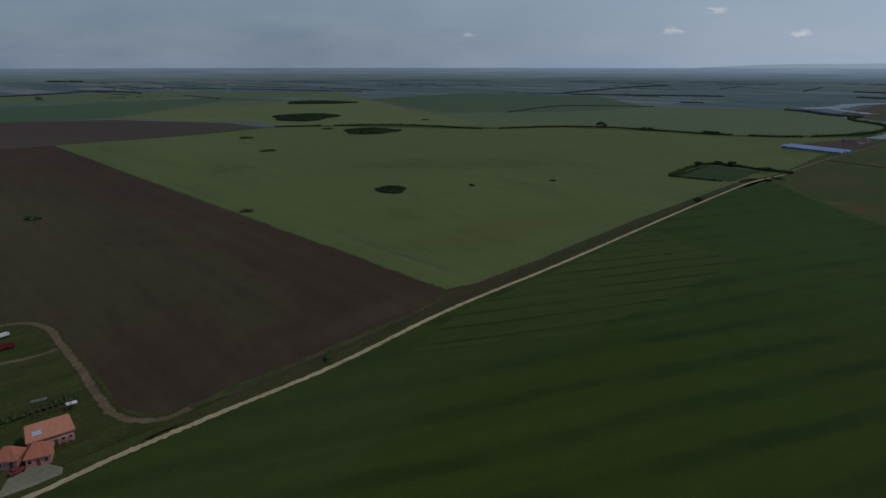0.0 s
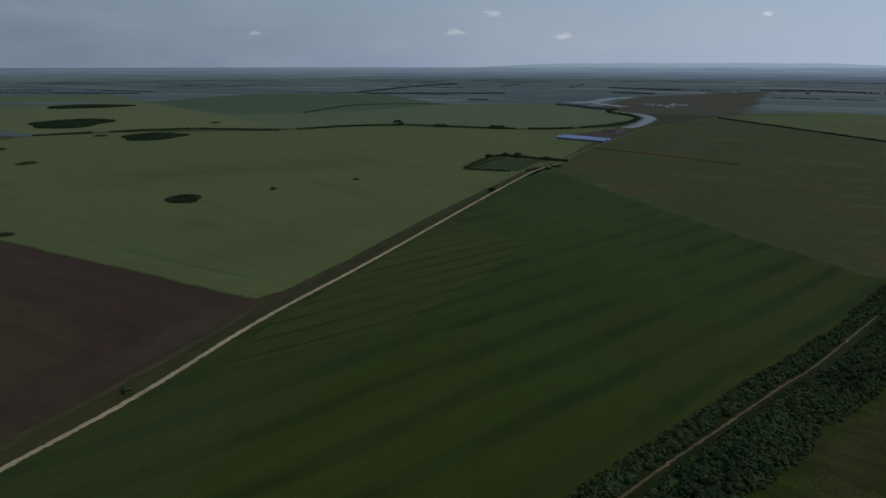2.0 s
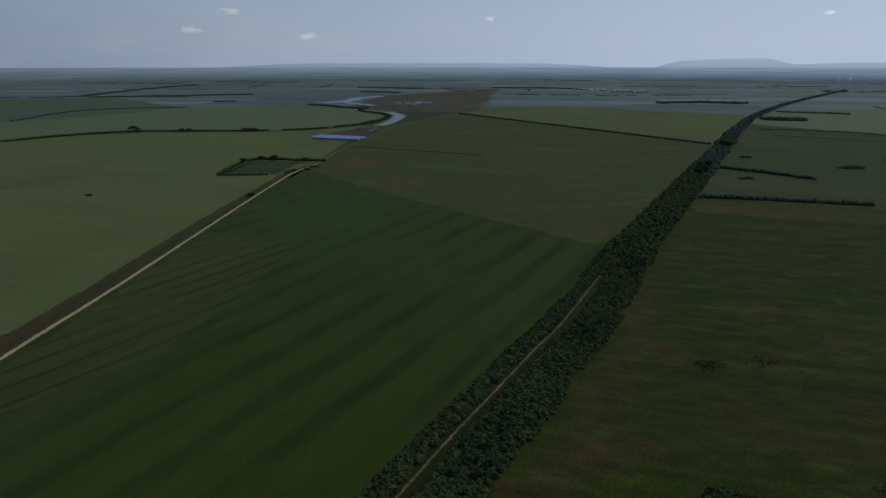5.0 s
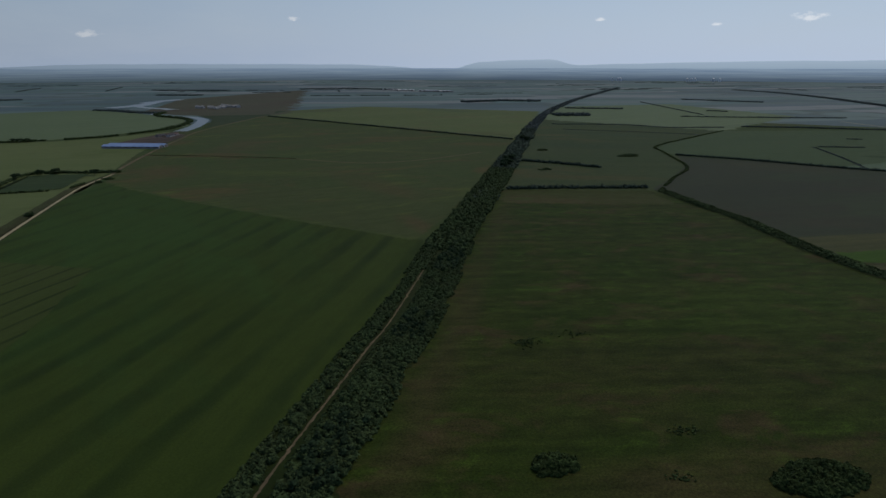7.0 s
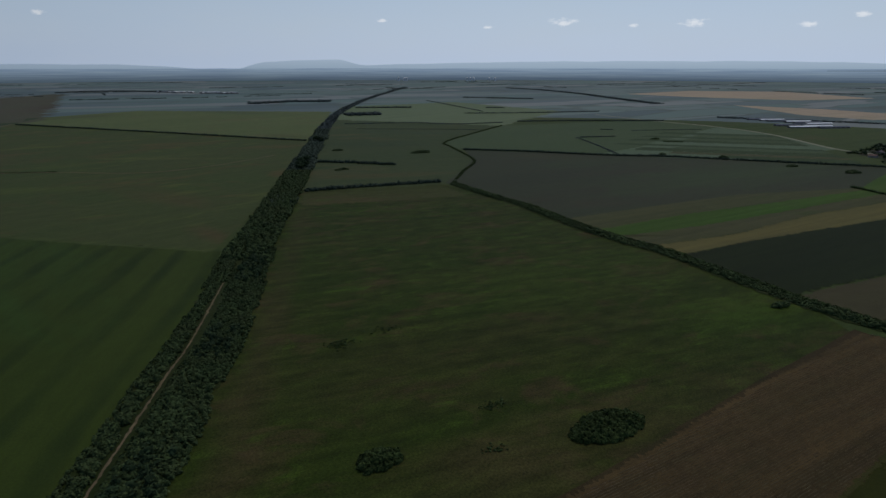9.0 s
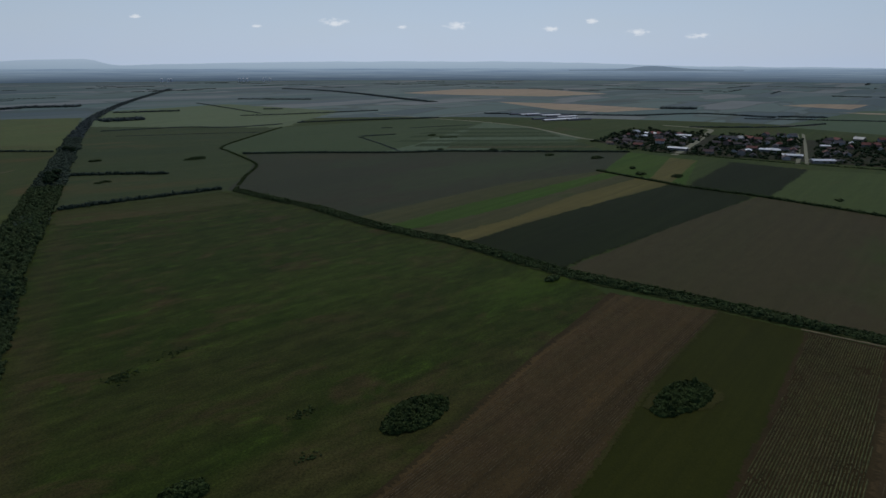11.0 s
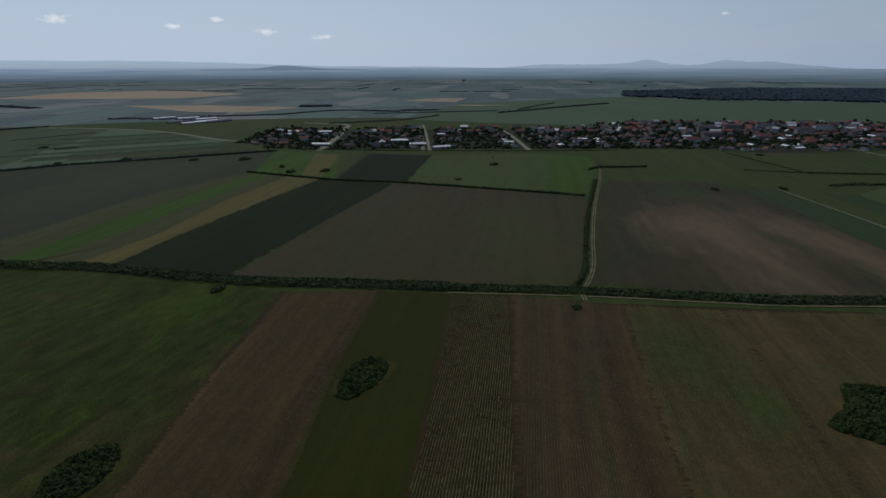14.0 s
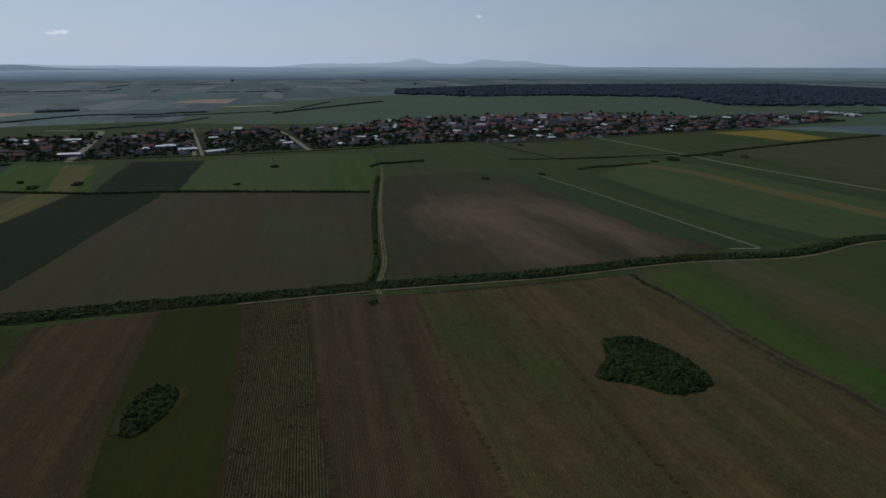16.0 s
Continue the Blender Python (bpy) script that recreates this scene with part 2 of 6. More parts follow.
def hazed_ground_mat():
    """Open farmland far off: a patchwork of fields in greens, greys and straw, with darker lines between them; distance
    haze is put into the tones.
    """
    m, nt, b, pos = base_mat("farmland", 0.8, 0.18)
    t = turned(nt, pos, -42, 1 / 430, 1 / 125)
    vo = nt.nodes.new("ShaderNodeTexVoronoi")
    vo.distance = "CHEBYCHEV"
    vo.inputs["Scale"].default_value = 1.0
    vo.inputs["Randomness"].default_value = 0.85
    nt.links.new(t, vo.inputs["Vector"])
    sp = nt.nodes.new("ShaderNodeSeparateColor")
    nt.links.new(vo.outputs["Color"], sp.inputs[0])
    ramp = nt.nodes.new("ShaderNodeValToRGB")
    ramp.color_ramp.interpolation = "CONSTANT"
    # blue-grey cast of distance haze put into the field colours
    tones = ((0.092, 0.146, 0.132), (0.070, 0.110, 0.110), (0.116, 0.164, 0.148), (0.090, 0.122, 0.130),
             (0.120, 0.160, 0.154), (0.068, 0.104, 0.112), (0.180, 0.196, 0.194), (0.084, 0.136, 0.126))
    while len(ramp.color_ramp.elements) < len(tones):
        ramp.color_ramp.elements.new(0.5)
    for i, c in enumerate(tones):
        ramp.color_ramp.elements[i].position = i / len(tones)
        ramp.color_ramp.elements[i].color = (*c, 1)
    nt.links.new(sp.outputs[0], ramp.inputs[0])
    col = ramp.outputs[0]
    v2 = nt.nodes.new("ShaderNodeTexVoronoi")
    v2.distance, v2.feature = "CHEBYCHEV", "F2"
    v2.inputs["Scale"].default_value, v2.inputs["Randomness"].default_value = 1.0, 0.85
    nt.links.new(t, v2.inputs["Vector"])
    gap = nt.nodes.new("ShaderNodeMath")
    gap.operation = "SUBTRACT"
    nt.links.new(v2.outputs["Distance"], gap.inputs[0])
    nt.links.new(vo.outputs["Distance"], gap.inputs[1])
    some = rng_map(nt, noise_of(nt, pos, 0.002, 3), 0.42, 0.6, 0.15, 0.85)
    edge = nt.nodes.new("ShaderNodeMath")
    edge.operation = "MULTIPLY"
    nt.links.new(rng_map(nt, gap.outputs[0], 0.03, 0.06, 1.0, 0.0), edge.inputs[0])
    nt.links.new(some, edge.inputs[1])
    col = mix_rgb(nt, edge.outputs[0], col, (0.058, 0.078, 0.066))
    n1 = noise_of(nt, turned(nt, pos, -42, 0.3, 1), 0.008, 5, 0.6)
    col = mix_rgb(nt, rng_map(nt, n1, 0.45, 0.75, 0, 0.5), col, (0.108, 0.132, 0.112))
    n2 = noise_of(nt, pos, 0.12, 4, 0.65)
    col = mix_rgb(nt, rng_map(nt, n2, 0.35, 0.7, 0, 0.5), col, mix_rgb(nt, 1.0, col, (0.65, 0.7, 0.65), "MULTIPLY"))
    nt.links.new(col, b.inputs["Base Color"])
    return m


def water_mat():
    m, nt, b, pos = base_mat("river_water", 0.28, 0.16)
    b.inputs["Base Color"].default_value = (0.05, 0.06, 0.06, 1)
    bumped(nt, b, noise_of(nt, pos, 0.6, 3), 0.08, 0.2)
    return m


ROW = -43.5     # working direction of the strip fields, degrees from +x
MEADOW = field_mat("rough_meadow", (0.048, 0.078, 0.021), (0.074, 0.088, 0.033), 0.030, -52, 2.2, (0.116, 0.092, 0.056), 0.048, 0.525, grain=0.5, patch2=(0.092, 0.138, 0.040), patch2_lo=0.555,
                   stains=(((298, -62), -50, 62, 36, (0.096, 0.150, 0.040), 0.85), ((190, 128), 24, 420, 12, (0.104, 0.088, 0.052), 0.5), ((172, -22), -45, 100, 50, (0.116, 0.092, 0.058), 0.55),
                           ((215, 60), -50, 130, 50, (0.096, 0.082, 0.047), 0.4), ((150, 22), -40, 60, 34, (0.108, 0.088, 0.054), 0.5), ((330, 20), -50, 130, 60, (0.080, 0.118, 0.036), 0.45)))
GREEN = field_mat("fresh_green_crop", (0.064, 0.092, 0.042), (0.080, 0.100, 0.048), 0.012, ROW, 4.0, (0.094, 0.094, 0.052), 0.012, 0.56, grain=0.2)
UNDER = field_mat("dark_undergrowth", (0.034, 0.050, 0.020), (0.046, 0.056, 0.026), 0.05, 24, 3.0, grain=0.3)
WHEAT = field_mat("dark_green_cereal", (0.045, 0.066, 0.021), (0.062, 0.083, 0.030), 0.010, 24, 6.0, None,
                  lines=((22, 24.0, 0.80, (0.028, 0.044, 0.017), 0.15, 0.95),), grain=0.16, tuft=0.3, streak=0.06,
                  stains=(((-40, 180), 50, 150, 50, (0.066, 0.086, 0.046), 0.5), ((230, 430), 60, 330, 150, (0.054, 0.094, 0.036), 0.7)))
WHEAT_LINES = field_mat("drilled_cereal", (0.058, 0.076, 0.030), (0.076, 0.094, 0.042), 0.010, 24, 6.0, None,
                        lines=((20, 13.0, 0.8, (0.020, 0.034, 0.012), 0.80, 0.97),), grain=0.16, tuft=0.3, streak=0.06)
PALE = field_mat("pale_green_cereal", (0.136, 0.166, 0.092), (0.162, 0.182, 0.106), 0.006, -46, 2.0, (0.118, 0.140, 0.076), 0.006, 0.54, streak=0.05, patch2=(0.110, 0.138, 0.068), patch2_lo=0.58,
                 lines=((-47, 24.0, 0.16, (0.090, 0.112, 0.056), 0.9, 0.99),), grain=0.10, tuft=0.25,
                 # the first stain is the shade over the rise, put in as darker green
                 stains=(((-70, 700), 10, 150, 80, (0.098, 0.116, 0.060), 0.55), ((10, 400), 40, 170, 46, (0.132, 0.140, 0.082), 0.5), ((-420, 930), -40, 260, 120, (0.176, 0.200, 0.126), 0.5)))
PLOUGH = field_mat("dark_tilled_soil", (0.072, 0.051, 0.046), (0.090, 0.066, 0.056), 0.007, -46, 5.0, (0.096, 0.088, 0.064), 0.008, 0.55,
                   lines=((-46, 30.0, 0.12, (0.060, 0.047, 0.043), 0.2, 0.9),), grain=0.2, streak=0.09, patch2=(0.116, 0.092, 0.078), patch2_lo=0.66,
                   stains=(((-330, 420), -46, 300, 130, (0.096, 0.094, 0.064), 0.7), ((-190, 330), -46, 170, 70, (0.082, 0.080, 0.056), 0.5), ((-40, 262), 50, 70, 14, (0.108, 0.084, 0.074), 0.6)))
PLUM = field_mat("plum_brown_soil", (0.112, 0.090, 0.092), (0.088, 0.072, 0.076), 0.006, 5, 12.0, grain=0.14, streak=0.3)
YELLOWG = field_mat("yellow_green_crop", (0.182, 0.208, 0.116), (0.162, 0.182, 0.102), 0.006, -10, 3.0, rough=0.8, spec=0.16, grain=0.12)
DEEP = field_mat("deep_green_crop", (0.086, 0.126, 0.086), (0.098, 0.140, 0.094), 0.006, -10, 5.0, rough=0.8, spec=0.16, grain=0.12, streak=0.06)
MIDG = field_mat("mid_green_crop", (0.134, 0.174, 0.110), (0.146, 0.182, 0.118), 0.006, -20, 5.0, rough=0.8, spec=0.16, grain=0.12)
# a little distance haze is put into the blue of the pasture greens
PASTURE = field_mat("brownish_pasture", (0.094, 0.106, 0.058), (0.078, 0.106, 0.050), 0.010, -28, 4.0, (0.134, 0.104, 0.064), 0.014, 0.53, patch2=(0.130, 0.156, 0.066), patch2_lo=0.55, grain=0.26, streak=0.08,
                    stains=(((371, 627), 60, 80, 40, (0.126, 0.100, 0.064), 0.7), ((575, 740), 40, 120, 60, (0.118, 0.100, 0.068), 0.6), ((347, 262), 60, 50, 16, (0.126, 0.098, 0.064), 0.7), ((445, 380), 75, 120, 34, (0.122, 0.096, 0.062), 0.5),
                            ((430, 525), -60, 130, 22, (0.116, 0.142, 0.062), 0.6), ((528, 520), -72, 46, 4, (0.176, 0.164, 0.108), 0.8), ((640, 520), -72, 150, 16, (0.140, 0.152, 0.076), 0.6), ((740, 800), 50, 160, 60, (0.090, 0.112, 0.056), 0.6)))
WORN_PASTURE = field_mat("pale_worn_pasture", (0.160, 0.184, 0.108), (0.136, 0.168, 0.094), 0.009, -28, 4.0, (0.166, 0.156, 0.104), 0.012, 0.54, patch2=(0.184, 0.206, 0.118), patch2_lo=0.56, grain=0.22, streak=0.09,
                         stains=(((900, 520), 72, 120, 34, (0.106, 0.118, 0.064), 0.6), ((1120, 1150), -15, 200, 60, (0.112, 0.128, 0.078), 0.8), ((1330, 900), 80, 260, 60, (0.116, 0.142, 0.096), 0.8)))
MEADOW_END = field_mat("brownish_meadow_grass", (0.084, 0.082, 0.044), (0.070, 0.082, 0.036), 0.014, -60, 4.0, (0.104, 0.082, 0.050), 0.016, 0.54, patch2=(0.080, 0.100, 0.042), patch2_lo=0.56, grain=0.26, streak=0.09)
SCRUBLAND = field_mat("dark_river_scrub", (0.058, 0.080, 0.050), (0.076, 0.094, 0.062), 0.012, -30, 4.0, (0.048, 0.068, 0.044), 0.016, 0.52, grain=0.3, streak=0.08)
MARGIN = field_mat("grassy_field_margin", (0.104, 0.126, 0.060), (0.086, 0.110, 0.052), 0.03, -28, 3.0, grain=0.26)
VILLAGE_GREEN = field_mat("light_green_strip_crop", (0.096, 0.126, 0.066), (0.086, 0.114, 0.058), 0.010, ROW, 8.0, grain=0.16, patch2=(0.110, 0.122, 0.070), patch2_lo=0.58, streak=0.08)
WET_MEADOW = field_mat("blue_green_meadow", (0.086, 0.104, 0.062), (0.072, 0.096, 0.056), 0.010, -60, 5.0, (0.120, 0.108, 0.066), 0.012, 0.56, patch2=(0.062, 0.090, 0.052), patch2_lo=0.54, grain=0.24, streak=0.10,
                       stains=(((850, 330), -65, 150, 60, (0.062, 0.088, 0.056), 0.7), ((600, 230), -60, 110, 26, (0.122, 0.104, 0.062), 0.6), ((940, 440), -65, 90, 18, (0.132, 0.122, 0.074), 0.7), ((1010, 300), -80, 160, 30, (0.072, 0.098, 0.066), 0.7)))
MAIZE_BROWN = field_mat("sparse_maize_on_brown_soil", (0.118, 0.084, 0.056), (0.086, 0.068, 0.043), 0.022, ROW, 9.0, (0.080, 0.076, 0.048), 0.05, 0.55, grain=0.26, streak=0.34, drawn=0.12, patch2=(0.136, 0.110, 0.072), patch2_lo=0.6)
PATCHY = field_mat("patchy_olive_soil", (0.136, 0.108, 0.068), (0.112, 0.092, 0.058), 0.03, ROW, 5.0, (0.100, 0.106, 0.056), 0.03, 0.55, grain=0.3, streak=0.26, drawn=0.2, patch2=(0.116, 0.088, 0.062), patch2_lo=0.56,
                   stains=(((129, -208), ROW, 62, 36, (0.058, 0.092, 0.040), 0.85), ((87, -196), ROW, 34, 14, (0.070, 0.120, 0.044), 0.75), ((40, -250), -20, 60, 40, (0.138, 0.110, 0.076), 0.6)))
MAIZE_OLIVE = field_mat("maize_on_olive_soil", (0.058, 0.048, 0.030), (0.070, 0.050, 0.034), 0.03, ROW, 6.0, (0.042, 0.048, 0.025), 0.045, 0.54, grain=0.25, drawn=0.3)
SOIL_RED = field_mat("reddish_fallow_soil", (0.108, 0.078, 0.053), (0.082, 0.064, 0.044), 0.05, ROW, 14.0, (0.070, 0.062, 0.044), 0.05, 0.55, grain=0.26, streak=0.26, drawn=0.08, patch2=(0.084, 0.086, 0.050), patch2_lo=0.6,
                     stains=(((158, -184), ROW, 80, 16, (0.066, 0.054, 0.046), 0.7), ((60, -90), ROW, 120, 20, (0.122, 0.086, 0.060), 0.6), ((95, -125), ROW, 200, 6, (0.074, 0.084, 0.044), 0.6)))
OLIVE = field_mat("olive_clover", (0.036, 0.042, 0.013), (0.045, 0.049, 0.016), 0.02, ROW, 8.0, (0.034, 0.032, 0.013), 0.02, 0.55, grain=0.13, tuft=0.3)
BEET = field_mat("blue_green_beet", (0.016, 0.023, 0.010), (0.021, 0.030, 0.013), 0.02, ROW, 6.0, grain=0.16)
BROWNCROP = field_mat("grey_brown_crop", (0.088, 0.075, 0.055), (0.074, 0.074, 0.047), 0.01, ROW, 8.0, (0.064, 0.078, 0.044), 0.008, 0.56,
                      lines=((ROW, 22.0, 0.18, (0.066, 0.058, 0.046), 0.3, 0.95),), grain=0.16, streak=0.07,
                      stains=(((290, -275), -38, 160, 46, (0.070, 0.090, 0.044), 0.9), ((250, -240), ROW, 200, 40, (0.098, 0.076, 0.058), 0.6)))
GREYDARK = field_mat("dark_grey_brown_crop", (0.066, 0.066, 0.056), (0.058, 0.072, 0.054), 0.008, ROW, 5.0, (0.074, 0.066, 0.056), 0.008, 0.58, grain=0.14, patch2=(0.066, 0.084, 0.058), patch2_lo=0.56, streak=0.06,
                     stains=(((700, -110), ROW, 260, 90, (0.070, 0.092, 0.060), 0.8), ((640, 60), -45, 190, 60, (0.052, 0.062, 0.050), 0.6), ((780, 90), 85, 120, 34, (0.078, 0.080, 0.058), 0.6)))
BRIGHT = field_mat("bright_green_crop", (0.062, 0.122, 0.034), (0.084, 0.114, 0.046), 0.012, ROW, 8.0, (0.074, 0.092, 0.044), 0.012, 0.58, grain=0.14)
OLIVE_LIGHT = field_mat("grey_olive_crop", (0.100, 0.098, 0.066), (0.086, 0.094, 0.054), 0.014, ROW, 8.0, (0.076, 0.096, 0.046), 0.02, 0.56, grain=0.18)
GREYGREEN = field_mat("grey_green_crop", (0.092, 0.122, 0.080), (0.084, 0.114, 0.074), 0.010, ROW, 8.0, grain=0.14, patch2=(0.106, 0.122, 0.080), patch2_lo=0.58, streak=0.06)
DARKG = field_mat("dark_green_crop", (0.054, 0.080, 0.046), (0.064, 0.088, 0.052), 0.010, ROW, 8.0, grain=0.2)
STRAW = field_mat("straw_yellow_crop", (0.165, 0.145, 0.082), (0.132, 0.126, 0.068), 0.016, ROW, 8.0, grain=0.14)
RIPE = field_mat("ripe_orange_wheat", (0.490, 0.390, 0.350), (0.420, 0.340, 0.310), 0.010, ROW, 6.0, (0.300, 0.275, 0.240), 0.006, 0.56, rough=0.8, spec=0.16, grain=0.1, drawn=0.1, streak=0.2)
RAPE = field_mat("yellow_flowering_crop", (0.300, 0.240, 0.090), (0.250, 0.205, 0.080), 0.010, ROW, 6.0, grain=0.1)
SANDY = field_mat("pale_washed_soil", (0.078, 0.068, 0.050), (0.066, 0.064, 0.045), 0.012, ROW, 5.0, (0.060, 0.068, 0.042), 0.012, 0.54, grain=0.18, streak=0.09,
                  stains=(((205, -395), -38, 210, 100, (0.136, 0.110, 0.088), 0.85), ((222, -382), -42, 165, 62, (0.190, 0.150, 0.126), 0.9), ((165, -425), -34, 135, 48, (0.200, 0.156, 0.130), 0.9), ((190, -407), -30, 50, 14, (0.082, 0.084, 0.056), 0.9), ((122, -376), -30, 26, 5, (0.080, 0.082, 0.054), 0.8),
                          ((240, -528), -34, 220, 34, (0.058, 0.086, 0.042), 0.9), ((330, -505), -34, 70, 40, (0.060, 0.084, 0.042), 0.8)))
HEATH = field_mat("grey_brown_rough_ground", (0.120, 0.112, 0.096), (0.100, 0.104, 0.086), 0.006, -40, 6.0, (0.104, 0.088, 0.082), 0.004, 0.52, grain=0.2)
BEYOND = field_mat("green_crop_with_brown_zones", (0.078, 0.100, 0.046), (0.066, 0.092, 0.040), 0.012, ROW, 4.0, (0.118, 0.102, 0.068), 0.014, 0.55, grain=0.2, streak=0.08, stains=(((-20, -300), -40, 130, 40, (0.128, 0.100, 0.074), 0.7), ((40, -370), -40, 120, 30, (0.122, 0.116, 0.082), 0.6)))
RIM = field_mat("yellowish_clover_rim", (0.074, 0.072, 0.034), (0.060, 0.060, 0.026), 0.05, ROW, 3.0, (0.046, 0.050, 0.018), 0.12, 0.54, grain=0.2)
EARTH = field_mat("dark_ditch_earth", (0.072, 0.060, 0.048), (0.058, 0.054, 0.040), 0.10, 50, 3.0, (0.135, 0.118, 0.100), 0.14, 0.60, grain=0.3, patch2=(0.050, 0.062, 0.030), patch2_lo=0.54)
PALE_TRACK = field_mat("pale_field_track", (0.330, 0.290, 0.240), (0.250, 0.225, 0.180), 0.12, 50, 3.0, (0.150, 0.150, 0.100), 0.14, 0.60, grain=0.3)
TRODDEN = field_mat("trodden_brown_earth", (0.135, 0.110, 0.090), (0.105, 0.096, 0.068), 0.12, 50, 3.0, (0.086, 0.092, 0.052), 0.16, 0.52, grain=0.3)
GRASSY = field_mat("yard_grass", (0.066, 0.092, 0.036), (0.100, 0.102, 0.056), 0.045, 50, 2.0, (0.168, 0.136, 0.102), 0.06, 0.56, grain=0.38)
GARDEN = field_mat("dim_gardens", (0.044, 0.056, 0.034), (0.064, 0.058, 0.046), 0.06, ROW, 2.0, (0.090, 0.082, 0.068), 0.05, 0.58, grain=0.35)
VERGE = field_mat("trodden_verge", (0.092, 0.080, 0.054), (0.066, 0.080, 0.041), 0.04, 50, 6.0, grain=0.3)
DIRT = field_mat("pale_dirt", (0.66, 0.575, 0.475), (0.52, 0.455, 0.375), 0.3, 50, 4.0, (0.36, 0.31, 0.25), 0.12, 0.58, grain=0.22)
DUST = field_mat("dull_dirt_track", (0.250, 0.195, 0.165), (0.190, 0.160, 0.128), 0.12, 50, 3.0, (0.120, 0.120, 0.072), 0.16, 0.58, grain=0.3)
GRAVEL = field_mat("grey_gravel", (0.330, 0.320, 0.305), (0.270, 0.262, 0.250), 0.2, 50, 2.0, grain=0.2)
ASPHALT = field_mat("pale_worn_asphalt", (0.150, 0.148, 0.140), (0.120, 0.118, 0.112), 0.2, 50, 4.0, grain=0.1)
CONCRETE = field_mat("pale_worn_concrete", (0.36, 0.35, 0.33), (0.29, 0.29, 0.27), 0.2, 50, 4.0, grain=0.1)
HAZED_FARMLAND = hazed_ground_mat()
WATER = water_mat()
SHRUB = leaf_mat("shrub_leaves", (0.036, 0.061, 0.022), (0.075, 0.108, 0.041), (0.056, 0.072, 0.029))
REED = leaf_mat("reed_and_willow_leaves", (0.030, 0.050, 0.015), (0.070, 0.102, 0.032))
TREE = leaf_mat("tree_leaves", (0.024, 0.044, 0.020), (0.050, 0.078, 0.034))
# distance haze is put into the paler, bluer leaf colours of these three
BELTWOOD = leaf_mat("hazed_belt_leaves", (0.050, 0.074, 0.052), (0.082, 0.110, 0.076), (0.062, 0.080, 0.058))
HAZED_FOREST = leaf_mat("hazed_forest_leaves", (0.046, 0.068, 0.088), (0.058, 0.082, 0.102))
HAZED_FARWOOD = leaf_mat("hazed_far_wood_leaves", (0.078, 0.102, 0.096), (0.104, 0.120, 0.114))
WEED = leaf_mat("meadow_weeds", (0.036, 0.060, 0.018), (0.060, 0.088, 0.030))
MAIZE = leaf_mat("maize_leaves", (0.098, 0.116, 0.048), (0.156, 0.158, 0.072), (0.118, 0.104, 0.060))
RIDGE = leaf_mat("soil_ridges", (0.094, 0.070, 0.044), (0.134, 0.102, 0.064), (0.090, 0.090, 0.046))
BARK = plain_mat("bark", (0.10, 0.08, 0.06))
TILE = house_mat("clay_roof_tiles", ((0.230, 0.082, 0.066), (0.170, 0.072, 0.068), (0.260, 0.100, 0.080), (0.120, 0.080, 0.080), (0.095, 0.075, 0.080),
                                     (0.210, 0.086, 0.072), (0.130, 0.100, 0.102), (0.080, 0.070, 0.080)))
TILE_OLD = house_mat("weathered_roof_tiles", ((0.11, 0.085, 0.085), (0.14, 0.085, 0.078), (0.085, 0.075, 0.08), (0.18, 0.10, 0.08), (0.14, 0.13, 0.135)))
PLASTER = house_mat("house_plaster", ((0.52, 0.51, 0.50), (0.28, 0.25, 0.23), (0.36, 0.33, 0.30), (0.24, 0.23, 0.23), (0.62, 0.62, 0.63), (0.28, 0.20, 0.18)))
GLASS = plain_mat("window_glass", (0.04, 0.05, 0.06), rough=0.1, spec=0.6, bump=0.0)
WOOD = plain_mat("dark_wood", (0.12, 0.08, 0.055))
SHEET = plain_mat("pale_metal_sheet", (0.52, 0.53, 0.55), scale=0.2, rough=0.5)
WHITE_SHEET = plain_mat("white_metal_sheet", (0.80, 0.81, 0.83), (0.66, 0.67, 0.70), scale=0.2, rough=0.5)
SHEET_GREY = plain_mat("grey_fibre_cement", (0.30, 0.29, 0.28), scale=0.2)
SLATE = plain_mat("dark_sheet_roof", (0.13, 0.14, 0.17), scale=0.2, rough=0.9, spec=0.1)
BLUE = plain_mat("blue_metal_sheet", (0.27, 0.36, 0.56), (0.20, 0.28, 0.46), scale=0.1, rough=0.45)
# ---- helpers for building ----
def part(name, bm, material, parent=None, label=""):
    me = bpy.data.meshes.new(name)
    bm.to_mesh(me)
    bm.free()
    me.materials.append(material)
    ob = new(name, me)
    if parent is not None:
        ob.parent = parent
    return tagged(ob, label) if label else ob


def raw_mesh(name, verts, tris=None, quads=None):
    """A mesh from numpy arrays of vertices, triangles and quads."""
    me = bpy.data.meshes.new(name)
    tris = np.zeros((0, 3), np.int32) if tris is None else tris
    quads = np.zeros((0, 4), np.int32) if quads is None else quads
    me.vertices.add(len(verts))
    me.vertices.foreach_set("co", np.asarray(verts, np.float32).ravel())
    loops = np.concatenate([tris.ravel(), quads.ravel()]).astype(np.int32)
    me.loops.add(len(loops))
    me.loops.foreach_set("vertex_index", loops)
    me.polygons.add(len(tris) + len(quads))
    starts = np.concatenate([np.arange(len(tris)) * 3, len(tris) * 3 + np.arange(len(quads)) * 4]).astype(np.int32)
    me.polygons.foreach_set("loop_start", starts)
    me.update(calc_edges=True)
    me.validate()
    return me


def thing(name, label, category, group="", at=(0, 0, 0), turn=0.0):
    ob = new(name)
    ob.matrix_world = pose(*at, 0, 0, turn)
    return tagged(ob, label, category, group)


